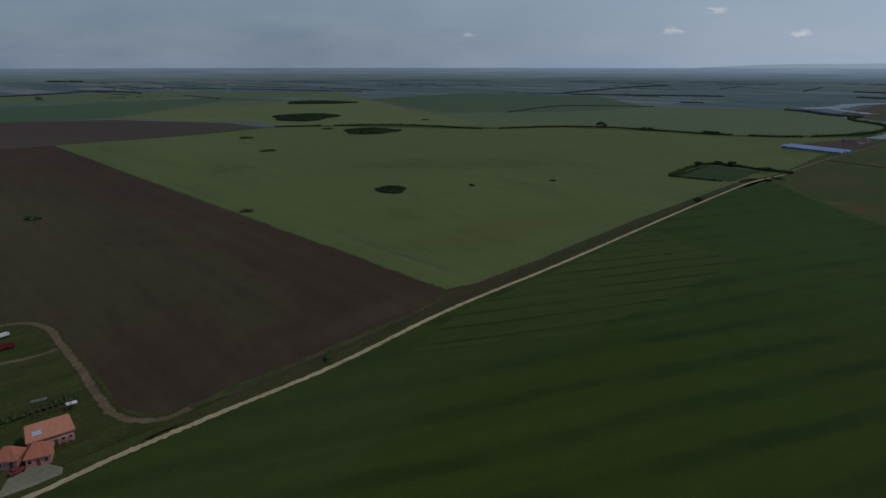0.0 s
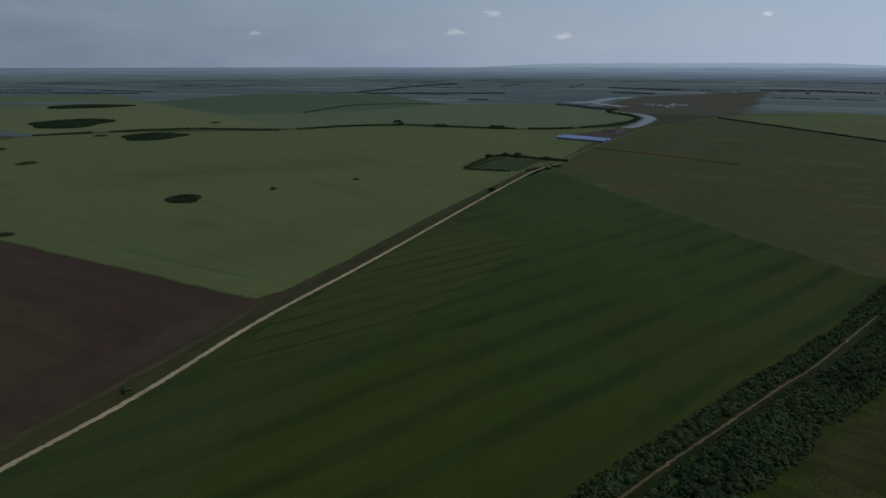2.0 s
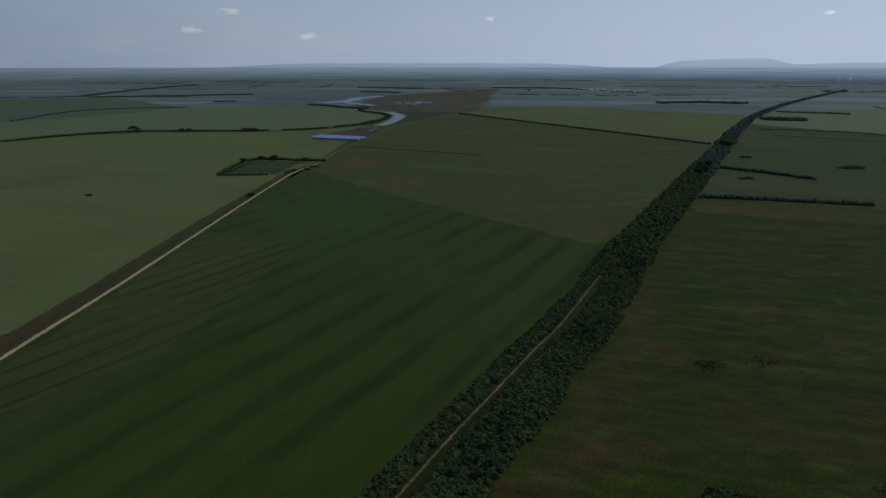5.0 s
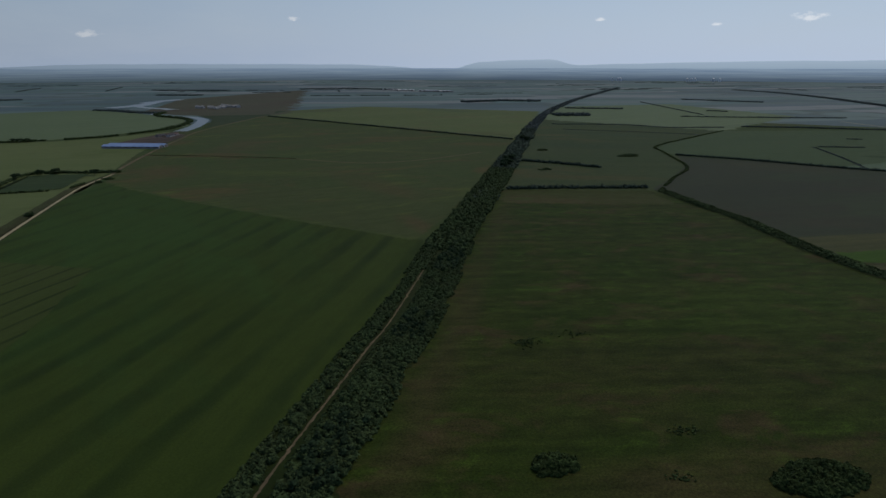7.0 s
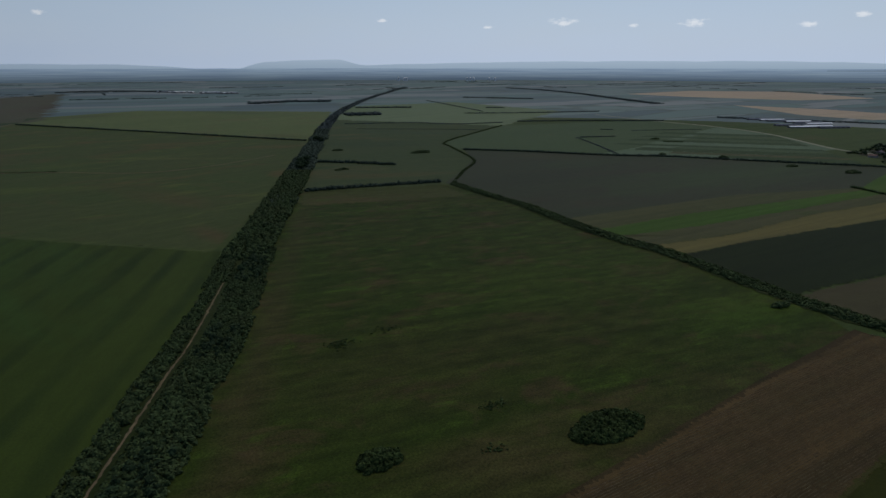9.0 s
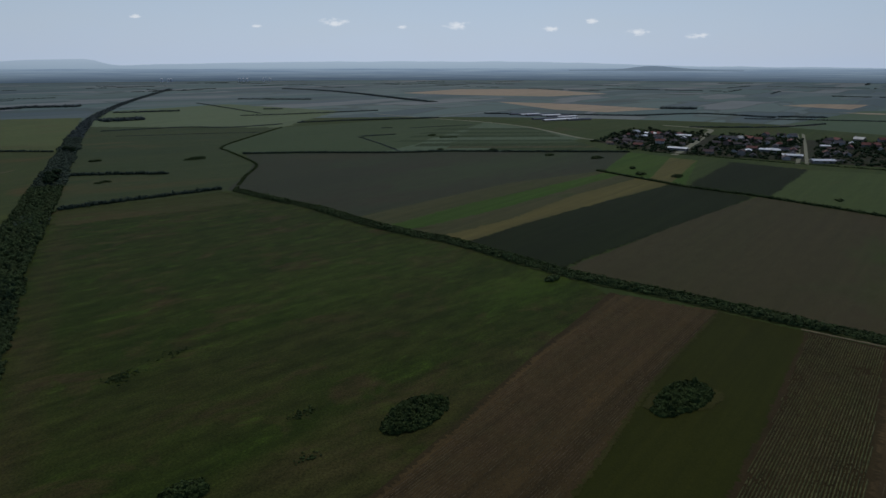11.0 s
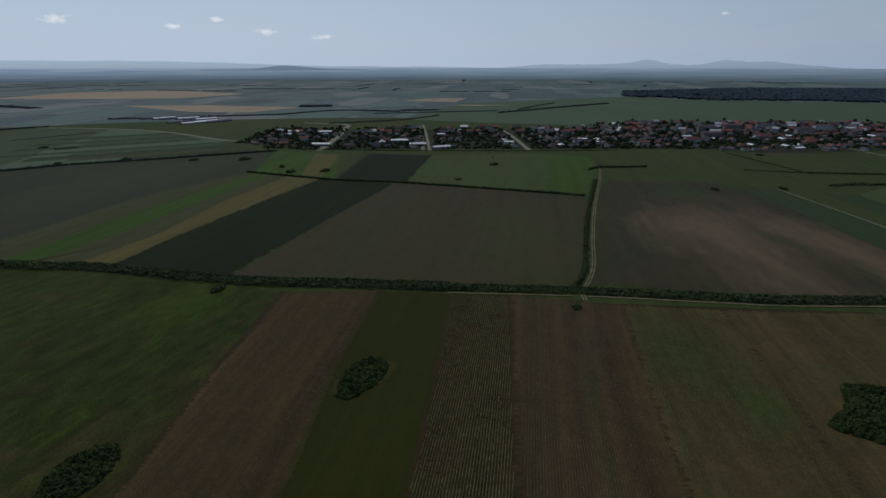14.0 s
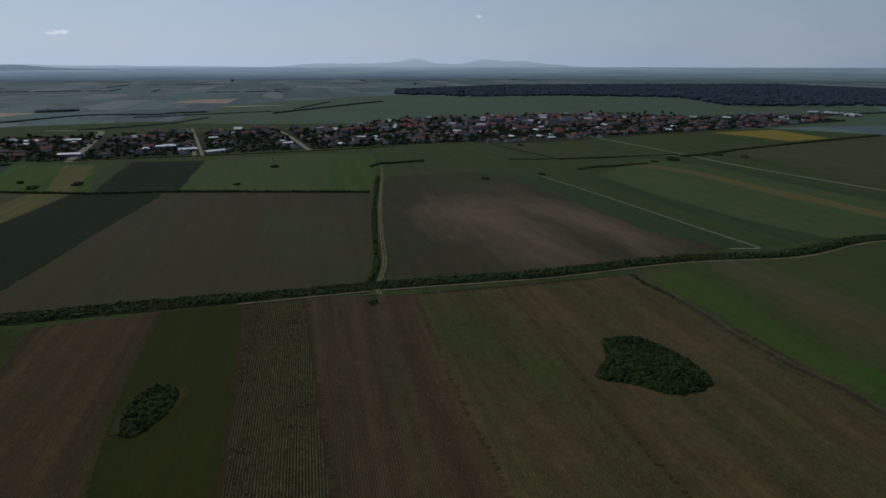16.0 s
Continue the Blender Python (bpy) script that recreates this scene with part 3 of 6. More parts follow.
def box_bm(sx, sy, sz, x=0.0, y=0.0, z=0.0, bevel=0.0, bm=None):
    """A box that stands on z, centred on x, y."""
    bm = bm or bmesh.new()
    r = bmesh.ops.create_cube(bm, size=1.0, matrix=Matrix.Translation((x, y, z + sz / 2)) @ Matrix.Diagonal((sx, sy, sz, 1)))
    if bevel:
        bmesh.ops.bevel(bm, geom=list({e for v in r["verts"] for e in v.link_edges}), offset=bevel, segments=2, affect="EDGES", profile=0.5)
    return bm


LAYER = [0.05]


def field(label, corners, material, name="field", z=None, fringe=0.0):
    """One field: a sheet with the given corners, a little proud of what lies under it; fringe: how far its crop frays into the next, in metres."""
    LAYER[0] += 0.003
    bm = bmesh.new()
    rng = np.random.default_rng(len(corners) * 31 + int(abs(corners[0][0])))
    far = min(3.0, 0.55 + math.hypot(*corners[0]) / 900)
    rim = []
    for (x, y), (x2, y2) in zip(corners, corners[1:] + corners[:1]):
        l = math.hypot(x2 - x, y2 - y)
        n = min(60, max(1, int(l / 5))) if not fringe else max(1, int(l / max(0.8, 0.25 * fringe)))
        for k in range(n):
            q = (rng.random() - 0.5) * 2 * fringe * (0.4 + 0.6 * rng.random()) if k else 0.0
            rim.append((x + (x2 - x) * k / n + (y2 - y) / l * q, y + (y2 - y) * k / n - (x2 - x) / l * q))
    rim = [(x + far * noise.noise((x / 17, y / 17, 3)), y + far * noise.noise((x / 17, y / 17, 8))) for x, y in rim]
    bm.faces.new([bm.verts.new((x, y, z if z is not None else LAYER[0])) for x, y in rim])
    bmesh.ops.recalc_face_normals(bm, faces=bm.faces)
    bmesh.ops.triangulate(bm, faces=bm.faces)
    for f in bm.faces:
        if f.normal.z < 0:
            f.normal_flip()
    return tagged(part(name, bm, material), label, "field", "", "structure")


def smooth_line(points, step):
    """A line through the points, rounded, with a vertex every step metres."""
    p = np.array(points, float)
    out = []
    for i in range(len(p) - 1):
        a, b, c, d = p[max(i - 1, 0)], p[i], p[i + 1], p[min(i + 2, len(p) - 1)]
        n = max(1, int(np.linalg.norm(c - b) / step))
        for k in range(n):
            t = k / n
            out.append(0.5 * (2 * b + (c - a) * t + (2 * a - 5 * b + 4 * c - d) * t * t + (3 * b - a - 3 * c + d) * t**3))
    out.append(p[-1])
    return np.array(out)


def side_of(line):
    d = np.gradient(line, axis=0)
    d /= np.linalg.norm(d, axis=1)[:, None] + 1e-9
    return np.stack([-d[:, 1], d[:, 0]], 1)


def ribbon(name, label, points, width, material, category="road", z=None, step=6.0, ragged=0.12, offset=0.0):
    """A road, track or strip along a line, its edges slightly uneven."""
    LAYER[0] += 0.003
    z = LAYER[0] + 0.01 if z is None else z
    line = smooth_line(points, step)
    s = side_of(line)
    rng = np.random.default_rng(len(line) * 7 + int(width * 10))
    w1 = width / 2 * (1 + ragged * rng.standard_normal(len(line)))
    w2 = width / 2 * (1 + ragged * rng.standard_normal(len(line)))
    v = np.zeros((2 * len(line), 3))
    v[0::2, :2], v[1::2, :2], v[:, 2] = line + s * (offset + w1)[:, None], line + s * (offset - w2)[:, None], z
    i = np.arange(len(line) - 1) * 2
    me = raw_mesh(name, v, quads=np.stack([i, i + 1, i + 3, i + 2], 1))
    me.materials.append(material)
    return tagged(new(name, me), label, category, "", "structure")


_ico = bmesh.new()
bmesh.ops.create_icosphere(_ico, subdivisions=2, radius=1.0)
ICO_V = np.array([v.co[:] for v in _ico.verts])
ICO_F = np.array([[v.index for v in f.verts] for f in _ico.faces], np.int32)
_ico.free()
_ico = bmesh.new()
bmesh.ops.create_icosphere(_ico, subdivisions=1, radius=1.0)
ICO1_V = np.array([v.co[:] for v in _ico.verts])
ICO1_F = np.array([[v.index for v in f.verts] for f in _ico.faces], np.int32)
_ico.free()


def leaves_at(c, r, leaves, leaf, rng, core=0.64, small=False):
    """Vertices, triangles and quads of bushes at centres c with radii r: an uneven dark core and many leaf sprays round it."""
    n = len(c)
    iv, jf = (ICO1_V, ICO1_F) if small else (ICO_V, ICO_F)
    k = len(iv)
    cv = c[:, None] + iv[None] * r[:, None] * (core + 0.15 * rng.standard_normal((n, k, 1)).clip(-1.4, 1.4))
    tris = (jf[None] + (np.arange(n) * k)[:, None, None]).reshape(-1, 3)
    if not leaves:
        return cv.reshape(-1, 3), tris, None
    d = rng.standard_normal((n, leaves, 3))
    d[..., 2] = np.abs(d[..., 2]) * 0.9 - 0.25
    d /= np.linalg.norm(d, axis=-1, keepdims=True)
    p = c[:, None] + d * r[:, None] * (0.62 + 0.44 * rng.random((n, leaves, 1)))
    nrm = d + (0, 0, 0.5) + 0.42 * rng.standard_normal((n, leaves, 3))
    nrm /= np.linalg.norm(nrm, axis=-1, keepdims=True)
    t = np.cross(nrm, rng.standard_normal((n, leaves, 3)))
    t /= np.linalg.norm(t, axis=-1, keepdims=True)
    u = np.cross(nrm, t)
    s = leaf * (0.5 + rng.random((n, leaves, 1)))
    q = np.stack([p - t * s, p - u * s * 0.6, p + t * s, p + u * s * 0.6], 2).reshape(-1, 3)
    base = n * k
    quads = (base + np.arange(n * leaves * 4).reshape(-1, 4)).astype(np.int32)
    return np.concatenate([cv.reshape(-1, 3), q]), tris.astype(np.int32), quads


def bushes(name, label, category, c, r, material, leaves, leaf, seed, small=False, kind="stuff"):
    rng = np.random.default_rng(seed)
    v, f, q = leaves_at(np.array(c, float), np.array(r, float), leaves, leaf, rng, small=small)
    me = raw_mesh(name, v, f, q)
    me.materials.append(material)
    return tagged(new(name, me), label, category, "", kind)


def along(points, spacing, width, height, seed, gap=0.0, offset=0.0, size=None):
    """Centres and radii of bushes that fill a strip along a line."""
    rng = np.random.default_rng(seed)
    line = smooth_line(points, 2.0)
    s = side_of(line)
    step = np.r_[0, np.cumsum(np.linalg.norm(np.diff(line, axis=0), axis=1))]
    n = int(step[-1] * max(width, spacing) / spacing**2)
    at = (np.arange(n) + 0.9 * rng.random(n)) / max(n, 1) * step[-1]
    off = offset + (rng.random(n) - 0.5) * max(width - spacing, 0.1)
    if gap:
        keep = np.array([noise.noise(Vector((a * 0.025, seed * 3.1, 0))) for a in at]) > gap - 0.5
        at, off = at[keep], off[keep]
    x = np.stack([np.interp(at, step, line[:, 0]), np.interp(at, step, line[:, 1])], 1)
    sd = np.stack([np.interp(at, step, s[:, 0]), np.interp(at, step, s[:, 1])], 1)
    p = x + sd * off[:, None]
    h = height * (0.55 + 0.6 * rng.random(len(p)))
    w = (size or spacing) * (0.55 + 0.45 * rng.random(len(p)))
    return np.c_[p, h * 0.42], np.stack([w, w, h * 0.62], 1)


def hedge(label, points, width, height, material=None, spacing=2.5, leaves=24, leaf=0.5, gap=0.0, seed=1, name="hedge", small=False, offset=0.0):
    c, r = along(points, spacing, width, height, seed, gap, offset)
    return bushes(name, label, "hedge", c, r, material or SHRUB, leaves, leaf, seed, small)


def clump(label, x, y, rx, ry, turn, height, seed, leaves=90, leaf=0.42, spacing=2.2, name="thicket", material=None):
    """A thicket that fills an oval, lower at its rim."""
    rng = np.random.default_rng(seed)
    n = int(math.pi * rx * ry / spacing**2 * 1.5)
    a, q = rng.random(n) * 2 * math.pi, np.sqrt(rng.random(n))
    q = q * (1 + 0.12 * np.sin(3 * a + seed) + 0.08 * np.sin(5 * a))
    lx, ly = rx * q * np.cos(a), ry * q * np.sin(a)
    ca, sa = math.cos(radians(turn)), math.sin(radians(turn))
    h = height * (0.65 + 0.5 * rng.random(n)) * (1 - 0.45 * q**4).clip(0.4, 1)
    w = spacing * (0.6 + 0.5 * rng.random(n))
    c = np.stack([x + ca * lx - sa * ly, y + sa * lx + ca * ly, h * 0.45], 1)
    return bushes(name, label, "thicket", c, np.stack([w, w, h * 0.6], 1), material or SHRUB, leaves, leaf, seed)
def inside(p, poly):
    x, y = p[:, 0], p[:, 1]
    hit = np.zeros(len(p), bool)
    for (x1, y1), (x2, y2) in zip(poly, poly[1:] + poly[:1]):
        hit ^= ((y1 > y) != (y2 > y)) & (x < (x2 - x1) * (y - y1) / (y2 - y1 + 1e-9) + x1)
    return hit


# ---- ground, distance ----
_bm = bmesh.new()
_ring = [_bm.verts.new((4960 * math.cos(i * math.pi / 96), 4960 * math.sin(i * math.pi / 96), 0)) for i in range(192)]
_bm.faces.new(_ring)
tagged(part("ground", _bm, HAZED_FARMLAND), "wide flat farmland in a patchwork of greens reaching the horizon", "ground", "", "structure")


def bell(b, at, width, height):
    return height * math.exp(-(((b - at) / width) ** 2))


def shelf(b, a, c, height, soft=1.0):
    return height / (1 + math.exp(-(b - a) / soft)) / (1 + math.exp((b - c) / soft))


def hills_top(b):
    """Height of the far hills over the ground by bearing, in metres."""
    h = 70 + shelf(b, 22, 52, 46, 2.0) + shelf(b, 57.5, 66, 56, 0.5) + shelf(b, 64, 108, 46, 3.0) + shelf(b, 76, 104, 22, 4.0)
    h += shelf(b, 104, 131, 28, 3.0) + shelf(b, 132.5, 157, 40, 0.9) + bell(b, 143.2, 1.25, 36) + bell(b, 141.0, 1.2, 8) + bell(b, 149.4, 1.5, 30) + bell(b, 152.4, 1.6, 20)
    h += shelf(b, -40, 22, 10, 2.0) + shelf(b, 157, 260, 10, 2.0)
    rug = 1.0 + 3.0 * (132 < b < 157)
    return h + rug * 1.3 * noise.noise(Vector((b * 2.6, 2, 0))) + rug * 0.6 * noise.noise(Vector((b * 7.0, 3, 0))) + 2.2 * noise.noise(Vector((b * 0.35, 0, 0))) * 2 + 1.2 * noise.noise(Vector((b * 1.3, 5, 0)))


def distance_ring(name, label, radius, top, material, bottom=0.0, steps=1440, first=-130.0, span=360.0):
    b = np.arange(steps + 1) * span / steps + first
    t = np.array([top(((v + 130) % 360) - 130) for v in b])
    x, y = radius * np.sin(np.radians(b)), radius * np.cos(np.radians(b))
    v = np.concatenate([np.stack([x, y, np.full_like(x, bottom)], 1), np.stack([x, y, t], 1)])
    i = np.arange(steps)
    me = raw_mesh(name, v, quads=np.stack([i, i + 1, i + steps + 2, i + steps + 1], 1))
    me.materials.append(material)
    ob = tagged(new(name, me), label, "backdrop", "", "structure")
    ob.visible_shadow = False
    return ob


# air haze and its brightening towards the sun are put into these glow colours
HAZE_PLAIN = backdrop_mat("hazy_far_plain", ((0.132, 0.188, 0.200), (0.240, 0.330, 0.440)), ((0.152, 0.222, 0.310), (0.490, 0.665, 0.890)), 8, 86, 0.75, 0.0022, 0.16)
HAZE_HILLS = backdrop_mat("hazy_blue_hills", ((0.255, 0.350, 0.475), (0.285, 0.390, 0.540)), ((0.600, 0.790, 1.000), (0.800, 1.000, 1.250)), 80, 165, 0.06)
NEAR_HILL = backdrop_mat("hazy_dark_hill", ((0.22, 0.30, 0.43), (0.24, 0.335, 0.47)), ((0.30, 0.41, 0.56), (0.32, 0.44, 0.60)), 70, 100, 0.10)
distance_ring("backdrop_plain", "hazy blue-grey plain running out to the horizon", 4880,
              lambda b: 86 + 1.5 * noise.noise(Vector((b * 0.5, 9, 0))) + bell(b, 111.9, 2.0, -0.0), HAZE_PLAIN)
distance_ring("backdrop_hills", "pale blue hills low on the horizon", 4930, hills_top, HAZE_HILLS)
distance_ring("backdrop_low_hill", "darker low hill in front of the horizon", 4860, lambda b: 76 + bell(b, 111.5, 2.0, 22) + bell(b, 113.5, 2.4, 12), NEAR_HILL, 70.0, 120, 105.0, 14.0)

field("green farmland round the village and along the streams", [(1250 * math.cos(i * math.pi / 20) + 150, 1250 * math.sin(i * math.pi / 20)) for i in range(40)], GREEN)
# ---- fields beyond the road ----
field("pale grey-green farmland beyond the ditch", [(-1535, 1480), (-1246, 1659), (-1635, 2187), (-1399, 2621), (-526, 2661), (-321, 2094), (-898, 2259), (-1088, 1931)], MIDG)
field("deep green crop field in a long band", [(-1276, 1225), (-1499, 1445), (-1214, 1615), (-1032, 1996), (-867, 2181), (-546, 2017), (-654, 1806), (-744, 1512), (-746, 1314), (-831, 1256), (-909, 1202)], DEEP)
field("grey-green farmland behind the rise", [(-760, 1300), (-760, 1950), (-300, 2150), (60, 2300), (520, 1760), (60, 1150)], MIDG)
field("yellow-green crop field on a gentle rise", [(-738, 1344), (-743, 1571), (-636, 1756), (-539, 1924), (-293, 2028), (-83, 1502), (31, 1191), (-130, 1185), (-364, 1176), (-436, 1258), (-572, 1253)], YELLOWG)
field("dark grey-green crop field", [(-321, 2094), (-4, 2576), (475, 2361), (504, 1685), (243, 1533), (-56, 1503), (-193, 1774)], DEEP)
field("mid green crop field behind the ditch hedge", [(-56, 1503), (243, 1533), (502, 1730), (811, 1655), (818, 1437), (793, 1220), (700, 1060), (624, 1032), (443, 1035), (280, 1122), (170, 1190), (50, 1142)], MIDG)
field("plum-brown tilled field", [(-1193, 1143), (-918, 1214), (-731, 1287), (-467, 1219), (-362, 1132), (-447, 1014), (-576, 861), (-629, 822), (-775, 732)], PLUM)
field("large pale green cereal field beside the dirt road", [(-580, 861), (-440, 997), (-351, 1132), (-232, 1158), (29, 1116), (186, 1150), (322, 1090), (433, 1010), (506, 990), (620, 1000), (560, 905), (445, 790), (330, 655), (261, 598), (218, 549), (129, 449), (48, 351), (9, 306), (-8, 296)], PALE, fringe=1.5)
field("dark brown tilled field with faint tracks", [(-1100, 470), (-800, 756), (-629, 822), (-580, 861), (-234, 516), (-94, 380), (-8, 294), (-30, 258), (-64, 215), (-90, 184), (-97, 176), (-106, 176), (-116, 180), (-130, 195), (-165, 229), (-180, 245), (-192, 251), (-216, 245), (-420, 215)], PLOUGH)
field("rough grass of the farmyard beside the road", [(-118, 134), (-100, 157), (-78, 182), (-64, 209), (-90, 181), (-97, 172), (-106, 171), (-116, 176), (-130, 191), (-145, 207), (-165, 222), (-165, 228), (-179, 243), (-192, 248), (-216, 243), (-420, 210), (-300, 60), (-165, 66)], GRASSY, fringe=0.8)
field("trodden brown strip along the dirt road", [(-100, 157), (-78, 182), (-47, 217), (-5, 274), (60, 349), (168, 479), (253, 579), (330, 650), (261, 600), (218, 551), (129, 451), (48, 353), (9, 308), (-8, 296), (-30, 256), (-64, 213)], VERGE, fringe=1.2)
ribbon("path", "faint dark line across the pale cereal", [(-111, 985), (23, 858), (109, 750), (153, 700), (198, 645)], 3.5, DEEP, "track", ragged=0.2)
ribbon("path", "faint dark wheel line across the pale cereal", [(-89.7, 411.1), (-44.8, 362.6), (-5.9, 325.9)], 2.0, DEEP, "track", ragged=0.35, step=3)
# ---- fields between the road and the tree belt ----
field("dark green cereal field with faint sowing bands", [(-165, 66), (-116, 130), (-98, 154), (-47, 213), (-5, 269), (60, 344), (168, 473), (253, 573), (304, 610), (297, 500), (299, 422), (303, 326), (313, 231), (230, 184), (150, 150), (98, 132), (65, 117), (-78, 56)], WHEAT)
field("drilled stretch of the green cereal field with dark tramlines", [(-20, 225), (-3, 263), (60, 338), (130, 420), (160, 350), (110, 295), (52, 245)], WHEAT_LINES)
field("brownish green pasture crossed by a faint track", [(304, 610), (335, 650), (565, 886), (671, 976), (945, 1137), (894, 790), (863, 557), (851, 452), (560, 330), (454, 289), (376, 256), (311, 236), (303, 326), (299, 422), (297, 500)], PASTURE, fringe=2.0)
field("yellow-green pasture beyond the hedge line", [(945, 1137), (1089, 1218), (1313, 1168), (1376, 898), (1420, 690), (1212, 596), (851, 446), (863, 557), (894, 790)], WORN_PASTURE, fringe=8.0)
field("plum-brown tilled field near the river", [(1003, 1386), (1621, 2016), (2008, 2126), (1050, 1173), (945, 1137)], HEATH, fringe=30.0)
field("dark wedge of rough grass by the river", [(690, 1000), (770, 1092), (820, 1160), (840, 1225), (880, 1300), (985, 1330), (1075, 1215), (945, 1134), (811, 1062)], SCRUBLAND, fringe=6.0)
ribbon("ground_strip", "pale grass margin between cereal and pasture", [(304, 608), (299, 500), (303, 422), (307, 326), (312, 238)], 4.0, MARGIN, "grass", ragged=0.7, step=3)
# ---- fields right of the belt ----
field("rough meadow with brown patches beside the tree belt", [(-80, 40), (100, 115), (147, 135), (217, 165), (284, 195), (367, 230), (480, 280), (494, 272), (566, 160), (528, 106), (494, 69), (444, 28), (405, -10), (383, -37), (316, -92), (275, -104), (221, -54), (161, -9), (60, 72)], MEADOW)
field("lighter grass strip at the far end of the meadow", [(490, 270), (528, 217), (560, 163), (520, 125), (480, 186), (446, 237), (447, 250)], MEADOW_END, fringe=5.0)
field("dark green meadow between the tree belt and the stream", [(494, 272), (819, 431), (1212, 598), (1172, 217), (1065, 232), (897, 250), (839, 226), (728, 168), (571, 155)], WET_MEADOW, fringe=6.0)
field("green field behind the curving stream", [(1212, 598), (1600, 740), (1900, 500), (1600, 150), (1172, 217)], MIDG, fringe=14.0)
field("pale green field behind the long hedge", [(812, 205), (839, 226), (897, 250), (1065, 232), (1172, 217), (1373, -51), (1255, -171), (900, -20), (818, 29)], GREYGREEN, fringe=6.0)
field("green strip field by the village road", [(818, 29), (900, -20), (1255, -171), (1137, -239), (959, -285), (811, -148)], DEEP)
for _k, (_x0, _x1, _y0, _mat) in enumerate(((824, 850, -120, DARKG), (850, 872, -60, OLIVE_LIGHT), (872, 906, -20, DARKG), (906, 930, -70, GREYGREEN), (930, 948, 10, DARKG), (948, 985, -40, DEEP), (985, 1012, -10, DARKG),
                                             (1012, 1040, -90, GREYGREEN), (1040, 1062, -30, DARKG), (1062, 1100, -110, GREYGREEN), (1100, 1128, -60, DARKG))):
    _y1, _y2 = -262 + (_x0 - 950) * 0.1, -262 + (_x1 - 950) * 0.1
    field("narrow strip field behind the long hedge", [(_x0 + 6, _y0), (_x1 + 6, _y0 - 12), (_x1, _y2), (_x0, _y1)], _mat, fringe=5.0)
field("dark grey-brown crop field behind the stream", [(575, 160), (640, 162), (728, 170), (812, 199), (818, 29), (811, -148), (798, -300), (655, -225), (591, -108), (526, -37), (463, 28), (447, 30), (494, 80), (528, 116)], GREYDARK)
field("grey-olive strip field", [(450, 40), (463, 28), (526, -37), (591, -108), (659, -228), (645, -222), (563, -130), (496, -53), (437, 2), (425, 15)], OLIVE_LIGHT, fringe=2.5)
field("bright green strip field", [(437, 8), (437, 2), (496, -53), (563, -130), (645, -222), (629, -231), (540, -141), (467, -67), (423, -13), (410, 0)], BRIGHT, fringe=2.5)
field("olive green strip field", [(418, -6), (423, -13), (467, -67), (540, -141), (629, -231), (608, -240), (521, -146), (445, -82), (403, -31), (395, -20)], OLIVE_LIGHT, fringe=2.5)
field("straw-coloured strip field", [(398, -24), (403, -31), (445, -82), (521, -146), (608, -240), (572, -258), (466, -131), (417, -76), (388, -47), (380, -36)], STRAW, fringe=2.5)
field("dark blue-green beet field", [(384, -40), (388, -47), (417, -76), (466, -131), (572, -260), (508, -305), (425, -208), (372, -143), (340, -105), (322, -85)], BEET, fringe=3.0)
field("large grey-brown crop field with tramlines", [(320, -85), (430, -212), (508, -309), (415, -372), (358, -410), (253, -296), (223, -260), (205, -226), (243, -170), (278, -130)], BROWNCROP, fringe=2.0)
field("bright green strips by the village", [(655, -220), (798, -300), (724, -359), (562, -268), (600, -250)], BRIGHT)
field("straw-coloured strip by the village", [(602, -250), (745, -333), (720, -355), (578, -262)], STRAW)
field("dark blue-green field by the village", [(562, -270), (705, -390), (645, -446), (503, -316)], BEET, fringe=4.0)
field("grey-green crop field by the village", [(503, -316), (645, -446), (585, -560), (515, -598), (450, -531), (362, -415)], VILLAGE_GREEN, fringe=3.0)
field("bright green strip beside the field track", [(393, -396), (554, -562), (515, -598), (450, -531), (366, -414)], BRIGHT, fringe=9.0)
field("green fields along the village edge", [(450, -531), (515, -598), (585, -560), (535, -690), (490, -742), (366, -850), (320, -960), (210, -842), (202, -695), (274, -572), (399, -488)], GREEN)
field("brown crop field with a pale washed patch", [(209, -236), (154, -284), (89, -364), (61, -404), (113, -417), (207, -489), (293, -547), (339, -557), (399, -488), (360, -423), (253, -302)], SANDY, fringe=2.0)
field("dark green strip beside the washed field", [(339, -557), (293, -547), (207, -489), (113, -417), (61, -404), (52, -421), (105, -458), (177, -510), (277, -578)], DARKG, fringe=2.0)
field("light green strip field beside a pale path", [(277, -578), (177, -510), (105, -458), (52, -421), (30, -441), (91, -482), (165, -532), (245, -591)], GREEN, fringe=1.5)
field("dark green strip field", [(245, -591), (165, -532), (91, -482), (30, -441), (10, -466), (73, -494), (135, -538), (221, -608)], DARKG)
field("broad light green strip field", [(221, -608), (135, -538), (73, -494), (10, -466), (-40, -500), (-60, -530), (-20, -551), (60, -603), (152, -675), (224, -695)], VILLAGE_GREEN)
field("straw-coloured narrow strip field", [(224, -695), (152, -675), (60, -603), (-20, -551), (-60, -528), (-75, -548), (-20, -579), (54, -628), (141, -691), (222, -717)], STRAW)
field("green strip field beside the straw strip", [(222, -717), (141, -691), (54, -628), (-20, -579), (-75, -548), (-90, -580), (-20, -622), (50, -664), (140, -732), (218, -760)], VILLAGE_GREEN)
field("dark green strip field near the village road", [(218, -760), (140, -732), (50, -664), (-20, -622), (-90, -580), (-90, -603), (-20, -645), (50, -688), (135, -752), (214, -795)], DARKG)
